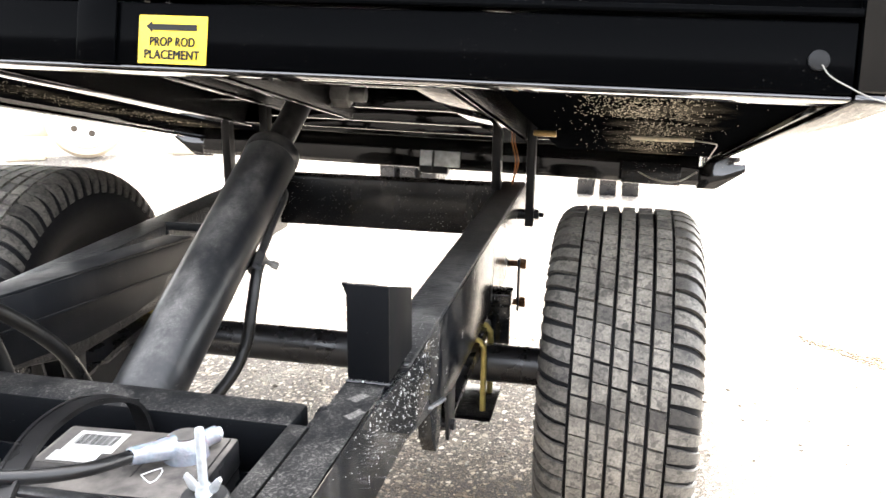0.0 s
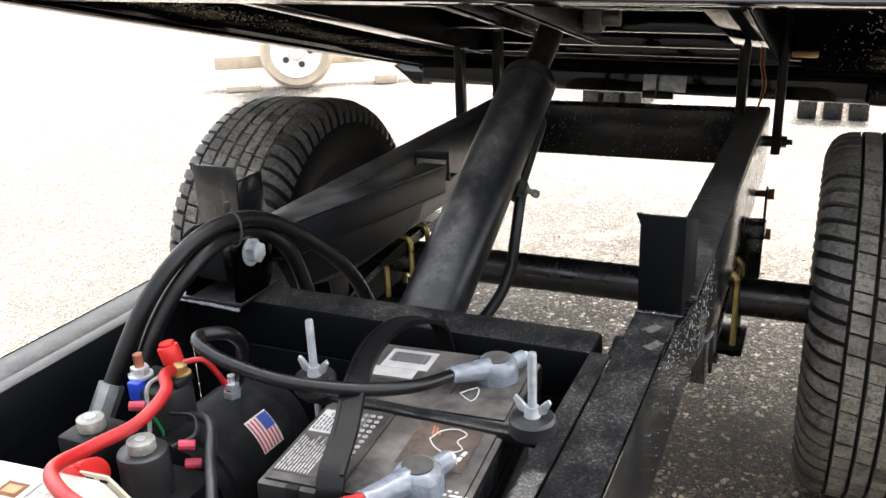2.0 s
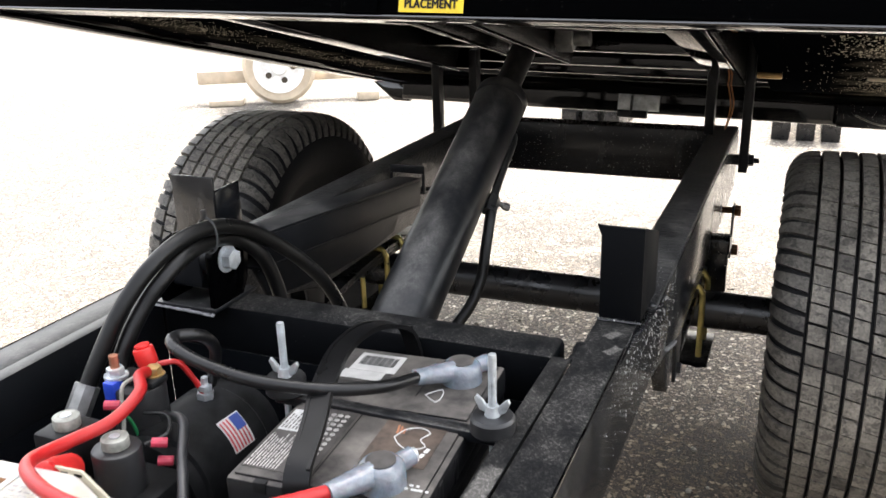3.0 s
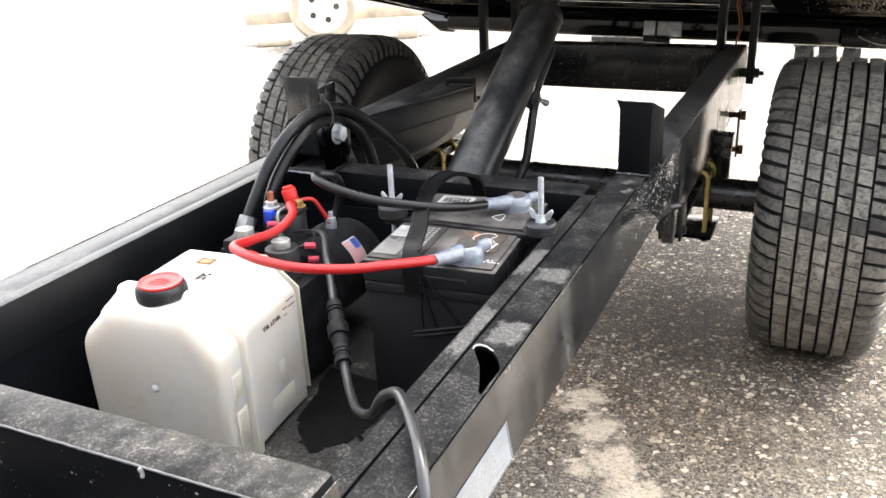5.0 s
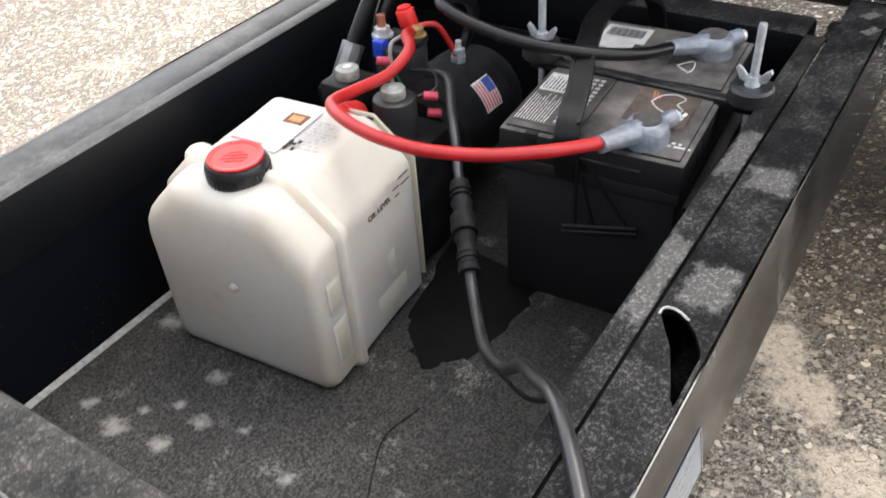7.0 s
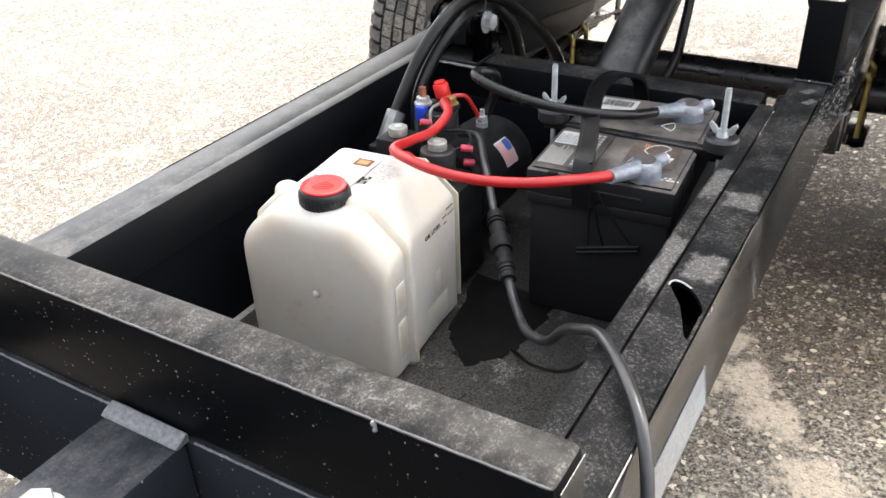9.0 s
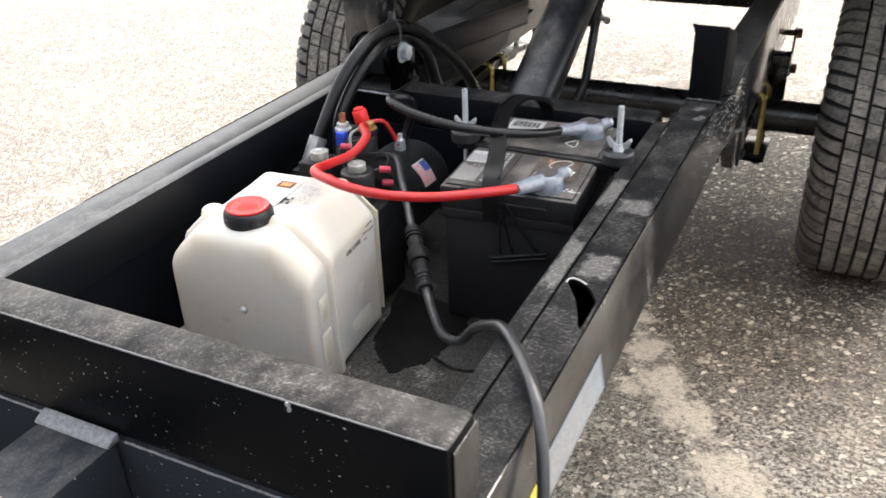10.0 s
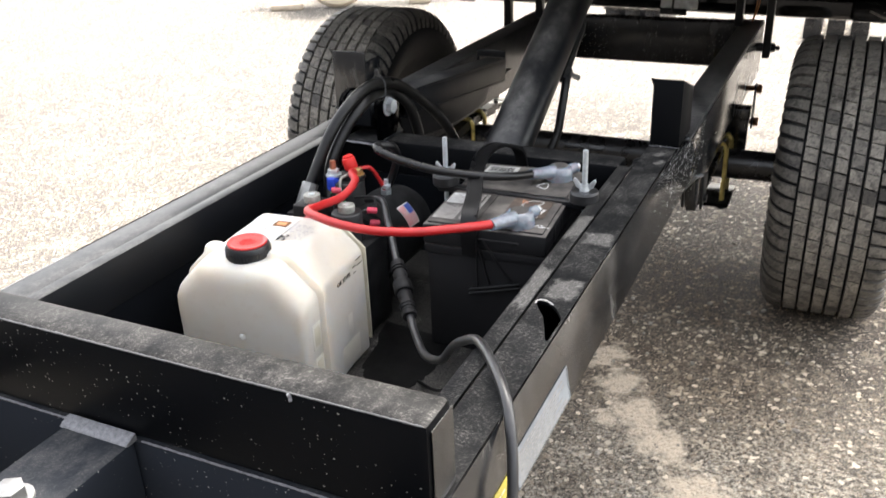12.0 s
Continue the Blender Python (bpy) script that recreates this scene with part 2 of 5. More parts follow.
M["yellow"] = plain("yellow sticker film", (0.70, 0.50, 0.008), 0.4, 0, 0.06)
M["yellow_faded"] = plain("faded yellow sticker film", (0.46, 0.38, 0.06), 0.45, 0, 0.25, 60)
M["sticker_pale"] = plain("pale blue-grey sticker film", (0.21, 0.23, 0.25), 0.35, 0, 0.35, 14)
M["tan_paint"] = plain("tan mud and paint", (0.50, 0.42, 0.32), 0.8, 0, 0.35, 5)
M["vent_dark"] = plain("dark brown of the vent holes", (0.07, 0.055, 0.04), 0.9, 0, 0.5, 8)
M["white_paint"] = plain("white wheel paint", (0.80, 0.79, 0.76), 0.45, 0, 0.1)
M["screen_dark"] = plain("dull dark screen", (0.022, 0.020, 0.018), 0.8, 0, 0.5, 3)
M["orange_wire"] = plain("orange wire", (0.48, 0.16, 0.04), 0.5)
M["grey_wire"] = plain("grey wire", (0.20, 0.19, 0.17), 0.5)


def tank_plastic():
    n = Nodes("milky white tank plastic")
    low = n.ramp(n.noise(7, 4), (0.40, 0.0), (0.75, 1.0))
    base = n.mix(n.math("MULTIPLY", low, 0.55), (0.51, 0.488, 0.44), (0.46, 0.38, 0.275))
    base = n.mix(n.math("MULTIPLY", n.ramp(n.noise(60, 4), (0.56, 0.0), (0.72, 1.0)), 0.30), base, (0.42, 0.35, 0.28))
    for x, z, rx, rz, k in ((-0.121, 0.405, 0.010, 0.008, 0.55), (-0.085, 0.392, 0.012, 0.006, 0.25), (-0.135, 0.392, 0.010, 0.004, 0.25)):
        base = n.mix(n.math("MULTIPLY", n.spot(x, z, rx, rz, 20, 0.9, 1.6, 60, upright=True), k), base, (0.42, 0.30, 0.22))
    n.set(Base_Color=base, Roughness=0.55, Subsurface_Weight=0.85, Subsurface_Radius=(1.0, 0.82, 0.60), Subsurface_Scale=0.045)
    return n.bump(n.noise(35, 3), 0.15, 0.002).mat


def clear_vinyl():
    n = Nodes("cloudy vinyl terminal cover")
    n.set(Base_Color=n.mix(n.noise(90), (0.07, 0.08, 0.097), (0.25, 0.27, 0.31)), Roughness=0.16, Subsurface_Weight=0.3, Subsurface_Scale=0.01, Coat_Weight=0.4)
    return n.bump(n.noise(120, 2), 0.5, 0.003).mat


def battery_case(name, dusty):
    n = Nodes(name)
    f = n.math("MULTIPLY", n.ramp(n.noise(16, 6, 0.65), (0.32, 0.0), (0.7, 1.0)), n.up())
    n.set(Base_Color=n.mix(n.math("MULTIPLY", f, dusty), (0.014, 0.014, 0.015), (0.26, 0.235, 0.21)), Roughness=n.mix(f, (0.38,) * 3, (0.8,) * 3), Specular_IOR_Level=0.12)
    return n.bump(n.noise(500, 2), 0.2, 0.0005).mat


def rubber(name, dust, spec):
    n = Nodes(name)
    blot = n.ramp(n.noise(18, 5, 0.7), (0.28, 0.3), (0.58, 1.0))
    patch = n.ramp(n.noise(95, 4, 0.6, None, 0.6), (0.41, 0.0), (0.46, 1.0))
    fine = n.ramp(n.noise(240, 3, 0.7), (0.25, 0.3), (0.7, 1.0))
    f = n.math("MULTIPLY", n.math("MULTIPLY", blot, fine), dust)
    f = n.math("MULTIPLY", f, n.math("ADD", n.math("MULTIPLY", patch, 0.50), 0.50))
    f = n.math("MULTIPLY", f, n.ramp(n.geo.outputs["Random Per Island"], (0.0, 0.25), (0.04, 0.35), (0.08, 0.66), (0.30, 0.82), (1.0, 1.0)))
    n.set(Base_Color=n.mix(f, (0.011, 0.011, 0.012), (0.42, 0.385, 0.33)), Roughness=n.mix(f, (0.42,) * 3, (0.9,) * 3), Specular_IOR_Level=spec)
    return n.bump(n.noise(180, 4), 0.25, 0.001).mat


def asphalt():
    """Worn asphalt: pale, brown and dark stones of about a centimetre in a dark binder, with darker patches by the
    axle, a dried pale streak, dry patches and painted-in light and shade.
    """
    n = Nodes("worn asphalt with pale stones")
    wob = n.t.nodes.new("ShaderNodeTexNoise")
    wob.inputs["Scale"].default_value, wob.inputs["Detail"].default_value = 70, 2
    n.t.links.new(n.pos, wob.inputs["Vector"])
    warp = n.mix(0.012, n.pos, wob.outputs["Color"], "ADD")

    def stones(scale, keep, size):
        """Rounded stones: a mask and a random value for each."""
        v = n.t.nodes.new("ShaderNodeTexVoronoi")
        v.inputs["Scale"].default_value = scale
        n.t.links.new(warp, v.inputs["Vector"])
        sep = n.t.nodes.new("ShaderNodeSeparateColor")
        n.t.links.new(v.outputs["Color"], sep.inputs[0])
        reach = n.math("MULTIPLY", n.ramp(sep.outputs[1], (1 - keep, 0.0), (1.0, 1.0)), size)
        gap = n.math("SUBTRACT", reach, v.outputs["Distance"])
        return n.ramp(gap, (0.0, 0.0), (0.10, 1.0)), sep.outputs[0]

    m1, r1 = stones(92, 0.72, 0.80)
    m2, r2 = stones(190, 0.80, 0.85)
    m3, r3 = stones(380, 0.85, 0.9)
    pale = ((0.0, (0.10, 0.085, 0.07)), (0.40, (0.20, 0.17, 0.14)), (0.70, (0.33, 0.295, 0.25)), (1.0, (0.62, 0.585, 0.53)))
    base = n.mix(n.ramp(n.noise(420, 3), (0.35, 0.0), (0.7, 1.0)), (0.018, 0.015, 0.012), (0.055, 0.046, 0.038))
    base = n.mix(m3, base, n.ramp(r3, (0.0, (0.05, 0.042, 0.034)), (1.0, (0.34, 0.30, 0.26))))
    base = n.mix(m2, base, n.ramp(r2, (0.0, (0.07, 0.058, 0.048)), (0.55, (0.17, 0.145, 0.12)), (1.0, (0.52, 0.48, 0.43))))
    base = n.mix(m1, base, n.ramp(r1, *pale))
    wide = n.ramp(n.noise(1.3, 5, 0.6), (0.35, 0.0), (0.68, 1.0))
    base = n.mix(n.math("MULTIPLY", wide, 0.30), base, n.mix(0.35, base, (0.50, 0.46, 0.40)))
    base = n.mix(0.40, base, n.mix(1.0, n.mix(1.0, base, base, "MULTIPLY"), (2.9, 2.88, 2.9), "MULTIPLY"))
    # pale dry grains, spread to brighten the ground where more sky light falls
    near = n.math("MULTIPLY", n.spot(0.60, 0.30, 0.75, 0.58, 0, 0.8), 0.85)
    base = n.mix(n.math("MULTIPLY", near, n.ramp(n.noise(120, 5, 0.75), (0.44, 0.0), (0.60, 1.0))), base, (0.54, 0.51, 0.46))
    base = n.mix(n.math("MULTIPLY", n.spot(0.30, 0.72, 0.40, 0.26, 0, 0.8), 0.35), base, n.mix(1.0, base, (1.0, 0.86, 0.72), "MULTIPLY"))
    # the bed's shade on the ground behind the axle, painted as ragged darkening
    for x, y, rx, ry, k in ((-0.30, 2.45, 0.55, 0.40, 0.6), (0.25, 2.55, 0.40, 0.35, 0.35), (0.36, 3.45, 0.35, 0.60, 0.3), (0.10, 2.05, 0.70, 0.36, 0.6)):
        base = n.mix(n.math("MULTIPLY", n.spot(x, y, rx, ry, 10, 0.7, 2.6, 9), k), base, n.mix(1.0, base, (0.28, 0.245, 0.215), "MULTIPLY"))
    film = n.math("MULTIPLY", n.math("MULTIPLY", n.ramp(n.noise(6, 6, 0.7), (0.55, 0.0), (0.70, 1.0)), n.ramp(n.noise(90, 5, 0.75), (0.45, 0.0), (0.56, 1.0))), 0.55)
    streak = n.spot(0.435, 0.365, 0.085, 0.060, -20, 0.5, 2.6, 24)
    for x, y, rx, ry in ((0.185, 0.735, 0.045, 0.065), (0.235, 0.645, 0.062, 0.050), (0.290, 0.560, 0.068, 0.055), (0.345, 0.485, 0.075, 0.052), (0.24, 0.52, 0.035, 0.025), (0.52, 0.30, 0.06, 0.03)):
        streak = n.math("MAXIMUM", streak, n.spot(x, y, rx, ry, -40, 0.5, 2.6, 28))
    streak = n.math("MULTIPLY", streak, n.ramp(n.noise(75, 8, 0.9), (0.37, 0.0), (0.50, 1.0)))
    base = n.mix(n.math("MAXIMUM", film, n.math("MULTIPLY", streak, 0.9)), base, n.mix(n.noise(240, 4, 0.8), (0.46, 0.385, 0.30), (0.84, 0.76, 0.66)))
    # darker patches between the rail and the right tyre
    dark_patches = n.math("MULTIPLY", n.math("MAXIMUM", n.math("MULTIPLY", n.spot(0.38, 0.88, 0.40, 0.44, 8, 0.8, 1.6), 0.24), n.spot(0.34, 1.12, 0.42, 0.28, 8, 0.6, 1.4)), n.math("SUBTRACT", 1.0, streak))
    base = n.mix(n.math("MULTIPLY", dark_patches, 0.95), base, n.mix(1.0, base, (0.32, 0.27, 0.23), "MULTIPLY"))
    base = n.mix(1.0, base, (1.04, 1.0, 0.95), "MULTIPLY")
    # a warmer tone painted over the shaded ground beside the rail
    base = n.mix(n.spot(0.60, 0.60, 0.70, 0.95, 0, 0.9, 0.6, 6), base, n.mix(1.0, base, (1.04, 1.0, 0.92), "MULTIPLY"))
    # dry ground out in the sun, washed flatter and cooler in colour
    dry = n.math("SUBTRACT", 1.0, n.spot(0.25, 0.9, 0.95, 1.9, 0, 0.9, 0.8, 5))
    base = n.mix(n.math("MULTIPLY", dry, 0.17), n.mix(dry, base, n.mix(1.0, base, (0.84, 0.88, 0.92), "MULTIPLY")), (0.30, 0.285, 0.255))
    h = n.math("ADD", n.math("MULTIPLY", m1, 0.9), n.math("ADD", n.math("MULTIPLY", m2, 0.5), n.math("MULTIPLY", m3, 0.25)))
    n.set(Base_Color=base, Roughness=0.85, Specular_IOR_Level=0.25)
    return n.bump(h, 0.9, 0.005).mat


def box_floor():
    n = Nodes("stained black floor plate")
    f = n.ramp(n.noise(10, 6, 0.65), (0.24, 0.35), (0.66, 1.0))
    f = n.math("MULTIPLY", f, n.math("ADD", n.math("MULTIPLY", n.spot(-0.08, -0.17, 0.42, 0.34, 0, 0.9, 0.8, 12), 0.85), 0.30))
    s = n.ramp(n.noise(380, 4, 0.8), (0.42, 0.0), (0.64, 1.0))
    base = n.mix(n.math("MULTIPLY", n.math("ADD", n.math("MULTIPLY", f, 0.34), 0.08), n.math("ADD", n.math("MULTIPLY", s, 0.90), 0.10)), (0.007, 0.007, 0.007), (0.27, 0.256, 0.232))
    spot = n.math("MULTIPLY", n.math("MULTIPLY", n.ramp(n.noise(26, 4, 0.7), (0.58, 0.0), (0.68, 1.0)), s), 0.6)
    base = n.mix(spot, base, (0.26, 0.25, 0.23))
    for x, y, r in ((-0.119, -0.084, 0.014), (-0.203, -0.170, 0.011), (-0.093, -0.133, 0.012), (-0.125, -0.128, 0.009), (-0.160, -0.177, 0.017), (-0.062, -0.030, 0.007), (-0.150, -0.150, 0.008), (-0.105, -0.170, 0.014), (-0.218, -0.052, 0.016), (-0.050, -0.120, 0.008), (0.020, -0.140, 0.012)):
        base = n.mix(n.math("MULTIPLY", n.spot(x, y, r, r * 0.8, 20, 0.8, 2.6, 90), 0.50), base, (0.46, 0.44, 0.40))
    n.set(Base_Color=base, Roughness=0.6, Specular_IOR_Level=0.15)
    return n.bump(n.noise(150, 4), 0.2, 0.001).mat


M["tank_skin"] = plain("milky tank plastic on raised panels", (0.52, 0.49, 0.42), 0.5, 0, 0.12, 14)
M["tank_aged"] = plain("yellowed tank plastic", (0.47, 0.43, 0.33), 0.45, 0, 0.10, 20)
M["tank"], M["vinyl"] = tank_plastic(), clear_vinyl()
M["battery"], M["battery_top"] = battery_case("black battery case", 0.25), battery_case("dusty battery top", 0.62)
M["tyre"], M["tread"] = rubber("tyre sidewall rubber", 0.010, 0.03), rubber("dusty tread rubber", 0.69, 0.22)
M["shoulder"] = rubber("tyre shoulder rubber", 0.42, 0.22)
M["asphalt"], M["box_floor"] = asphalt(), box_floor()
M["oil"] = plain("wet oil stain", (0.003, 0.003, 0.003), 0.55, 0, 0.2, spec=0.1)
M["gravel"] = plain("loose gravel", (0.28, 0.25, 0.21), 0.85, 0, 0.6, 90)
M["dirt"] = plain("brown grit and sand", (0.085, 0.058, 0.032), 0.9, 0, 0.6, 40)


# ---- mesh helpers ----
def part(name, bm, material, parent=None, label="", smooth=30):
    """Links a bmesh as one mesh object under a thing or a part; its coordinates are the thing's own."""
    bmesh.ops.recalc_face_normals(bm, faces=bm.faces)
    me = bpy.data.meshes.new(name)
    bm.to_mesh(me)
    bm.free()
    for p in me.polygons:
        p.use_smooth = True
    me.set_sharp_from_angle(angle=radians(smooth))
    me.materials.append(M[material])
    ob = new(name, me)
    ob.parent = parent
    return tagged(ob, label)


def thing(name, label, category, m=Matrix(), group="", kind=""):
    ob = new(name)
    ob.matrix_world = m
    ob.empty_display_size = 0.05
    return tagged(ob, label, category, group, kind)


def block(bm, x0, x1, y0, y1, z0, z1, bevel=0.002, m=Matrix()):
    r = bmesh.ops.create_cube(bm, size=1.0, matrix=m @ Matrix.Translation(((x0 + x1) / 2, (y0 + y1) / 2, (z0 + z1) / 2)) @ Matrix.Diagonal((x1 - x0, y1 - y0, z1 - z0, 1)))
    if bevel:
        edges = list({e for v in r["verts"] for e in v.link_edges})
        bmesh.ops.bevel(bm, geom=edges, offset=bevel, segments=2, affect="EDGES", profile=0.5)
    return bm


def boxed(*a, **k):
    return block(bmesh.new(), *a, **k)


def rod(bm, a, b, r, seg=20, r2=None, bevel=0.0):
    """A cylinder (or cone, or hexagon) from a to b."""
    a, b = Vector(a), Vector(b)
    d = b - a
    m = Matrix.Translation((a + b) / 2) @ d.to_track_quat("Z", "Y").to_matrix().to_4x4()
    r_ = bmesh.ops.create_cone(bm, cap_ends=True, segments=seg, radius1=r, radius2=r if r2 is None else r2, depth=d.length, matrix=m)
    if bevel:
        edges = [e for e in {e for v in r_["verts"] for e in v.link_edges} if any(len(f.verts) > 4 for f in e.link_faces)]
        bmesh.ops.bevel(bm, geom=edges, offset=bevel, segments=2, affect="EDGES", profile=0.5)
    return bm


def rodded(*a, **k):
    return rod(bmesh.new(), *a, **k)


def smooth_path(points, steps=8):
    """A Catmull-Rom curve through the points."""
    p = [Vector(q) for q in points]
    p = [2 * p[0] - p[1]] + p + [2 * p[-1] - p[-2]]
    out = []
    for i in range(1, len(p) - 2):
        for k in range(steps):
            t = k / steps
            a, b, c, d = p[i - 1], p[i], p[i + 1], p[i + 2]
            out.append(0.5 * (2 * b + (c - a) * t + (2 * a - 5 * b + 4 * c - d) * t * t + (3 * b - a - 3 * c + d) * t ** 3))
    return out + [p[-2]]


def sweep(bm, points, section, steps=8, up=(0, 0, 1), scale=None):
    """Sweeps a closed 2D section along a smooth curve; scale(i, n) may vary its size."""
    path = smooth_path(points, steps)
    rings, n = [], len(path)
    ref = Vector(up)
    for i, p in enumerate(path):
        d = (path[min(i + 1, n - 1)] - path[max(i - 1, 0)]).normalized()
        side = d.cross(ref)
        if side.length < 0.05:
            side = d.orthogonal()
        side.normalize()
        nrm = side.cross(d).normalized()
        ref = nrm if abs(d.dot(Vector(up))) > 0.9 else ref * 0.5 + nrm * 0.5
        k = scale(i, n) if scale else 1.0
        rings.append([bm.verts.new(p + side * u * k + nrm * v * k) for u, v in section])
    m = len(section)
    for a, b in zip(rings, rings[1:]):
        for j in range(m):
            bm.faces.new((a[j], a[(j + 1) % m], b[(j + 1) % m], b[j]))
    bm.faces.new(rings[0][::-1]), bm.faces.new(rings[-1])
    return bm


def circle(r, seg=12, squash=1.0):
    return [(r * math.cos(2 * math.pi * i / seg), r * squash * math.sin(2 * math.pi * i / seg)) for i in range(seg)]


def swept(points, r, seg=12, **k):
    return sweep(bmesh.new(), points, circle(r, seg), **k)


def band(w, h):
    return [(-w / 2, -h / 2), (w / 2, -h / 2), (w / 2, h / 2), (-w / 2, h / 2)]


def lathe(bm, profile, seg=48, axis="z", m=Matrix()):
    """Turns (radius, height) pairs round an axis; ends that reach radius 0 close."""
    rings = []
    for r, h in profile:
        ring = []
        for i in range(seg):
            a = 2 * math.pi * i / seg
            c, s = r * math.cos(a), r * math.sin(a)
            ring.append(bm.verts.new(m @ Vector({"z": (c, s, h), "x": (h, c, s), "y": (c, h, s)}[axis])))
        rings.append(ring)
    for a, b in zip(rings, rings[1:]):
        for i in range(seg):
            bm.faces.new((a[i], a[(i + 1) % seg], b[(i + 1) % seg], b[i]))
    bm.faces.new(rings[0]), bm.faces.new(rings[-1])
    return bm


def lathed(*a, **k):
    return lathe(bmesh.new(), *a, **k)


def prism(bm, outline, axis, a, b, bevel=0.0):
    """Extrudes a 2D outline along an axis from a to b. Axis x takes (y, z), y takes (x, z), z takes (x, y)."""
    def at(u, v, w):
        return {"x": (w, u, v), "y": (u, w, v), "z": (u, v, w)}[axis]
    lo = [bm.verts.new(at(u, v, a)) for u, v in outline]
    hi = [bm.verts.new(at(u, v, b)) for u, v in outline]
    n = len(outline)
    faces = [bm.faces.new(lo[::-1]), bm.faces.new(hi)]
    faces += [bm.faces.new((lo[i], lo[(i + 1) % n], hi[(i + 1) % n], hi[i])) for i in range(n)]
    if bevel:
        bmesh.ops.bevel(bm, geom=list({e for f in faces for e in f.edges}), offset=bevel, segments=2, affect="EDGES", profile=0.5)
    return bm


def prismed(*a, **k):
    return prism(bmesh.new(), *a, **k)


def hexbolt(bm, a, b, r, washer=True):
    """A hexagonal head or nut from a to b with a washer under it."""
    a, b = Vector(a), Vector(b)
    rod(bm, a, b, r, 6, bevel=r * 0.08)
    if washer:
        d = (b - a).normalized()
        rod(bm, a - d * 0.002, a + d * 0.001, r * 1.35, 20)
    return bm


def bead(a, b, r, seed=1, lumps=None):
    """A weld bead: a lumpy rounded strip from a to b."""
    rnd = random.Random(seed)
    a, b = Vector(a), Vector(b)
    n = lumps or max(4, int((b - a).length / (r * 1.1)))
    pts = [a.lerp(b, i / n) + Vector((rnd.uniform(-1, 1), rnd.uniform(-1, 1), rnd.uniform(-1, 1))) * r * 0.15 for i in range(n + 1)]
    sizes = [rnd.uniform(0.75, 1.15) for _ in range(5 * n)]
    return sweep(bmesh.new(), pts, circle(r, 8, 0.7), steps=2, scale=lambda i, m: sizes[i] * (0.4 if i in (0, m - 1) else 1))


def letters(name, text, size, m, material, parent, width=None, deep=0.0003, bold=0.0):
    """Readable writing as a mesh in the built-in font, centred on m's origin, in its xy plane; bold thickens the strokes by that share of the size."""
    cu = bpy.data.curves.new(name, "FONT")
    cu.body, cu.size, cu.extrude = text, size, deep
    cu.align_x, cu.align_y, cu.space_character = "CENTER", "CENTER", 1.0 + 1.5 * bold
    tmp = new("lettering_curve", cu)
    bpy.context.view_layer.update()
    plain_text = bpy.data.meshes.new_from_object(tmp.evaluated_get(bpy.context.evaluated_depsgraph_get()))
    bpy.data.objects.remove(tmp)
    w = max(v.co.x for v in plain_text.vertices) - min(v.co.x for v in plain_text.vertices)
    k = width / w if width else 1.0
    bm = bmesh.new()
    b = bold * size
    for i, (dx, dy) in enumerate(((0, 0), (b, 0), (-b, 0), (0, b * 0.6), (0, -b * 0.6)) if bold else ((0, 0),)):
        copy = plain_text.copy()
        copy.transform(m @ Matrix.Diagonal((k, 1, 1, 1)) @ Matrix.Translation((dx, dy, 0.00003 * i)))
        bm.from_mesh(copy)
    me = bpy.data.meshes.new(name)
    bm.to_mesh(me)
    bm.free()
    me.materials.append(M[material])
    ob = new(name, me)
    ob.parent = parent
    return ob


def bars(rows, m, thick=0.0006):
    """Flat bars (x0, x1, y0, y1) in the plane of m."""
    bm = bmesh.new()
    for x0, x1, y0, y1 in rows:
        block(bm, x0, x1, y0, y1, 0, thick, 0, m)
    return bm


def print_lines(x0, x1, y0, y1, n, seed, fill=0.55):
    """Rows of unreadable print, broken into words."""
    rnd, out = random.Random(seed), []
    pitch = (y1 - y0) / n
    for i in range(n):
        x, end = x0, x1 - rnd.uniform(0, 0.25) * (x1 - x0)
        while x < end:
            w = min(rnd.uniform(0.08, 0.25) * (x1 - x0), end - x)
            out.append((x, x + w, y0 + pitch * i, y0 + pitch * (i + fill)))
            x += w + pitch * 0.5
    return out


# ---- ground and distance ----
bm = bmesh.new()
bmesh.ops.create_grid(bm, x_segments=40, y_segments=40, size=300)
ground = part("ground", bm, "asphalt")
tagged(ground, "worn grey-brown asphalt lot with pale stones", "ground", kind="structure")

rnd = random.Random(5)
bm = bmesh.new()
for i in range(900):
    x, y = rnd.uniform(-0.4, 1.3), rnd.uniform(0.0, 2.2)
    s = rnd.choice((0.002, 0.0025, 0.003, 0.004, 0.0055))
    bmesh.ops.create_icosphere(bm, subdivisions=1, radius=s, matrix=pose(x, y, s * 0.35, 0, 0, rnd.uniform(0, 360)) @ Matrix.Diagonal((rnd.uniform(0.8, 1.6), 1, rnd.uniform(0.5, 0.9), 1)))
tagged(part("loose_gravel", bm, "gravel", smooth=20), "small loose stones scattered on the asphalt", "gravel", kind="stuff")

# an unseen plain dark screen, added behind the camera to darken reflections and fill
wall = part("dark_screen", boxed(-9, 9, -3.9, -3.6, 0, 2.2, 0.02), "screen_dark")
tagged(wall, "plain dark unseen screen added behind the camera", "wall", kind="structure")

# a strip of brown grit along a seam of the lot
bm = bmesh.new()
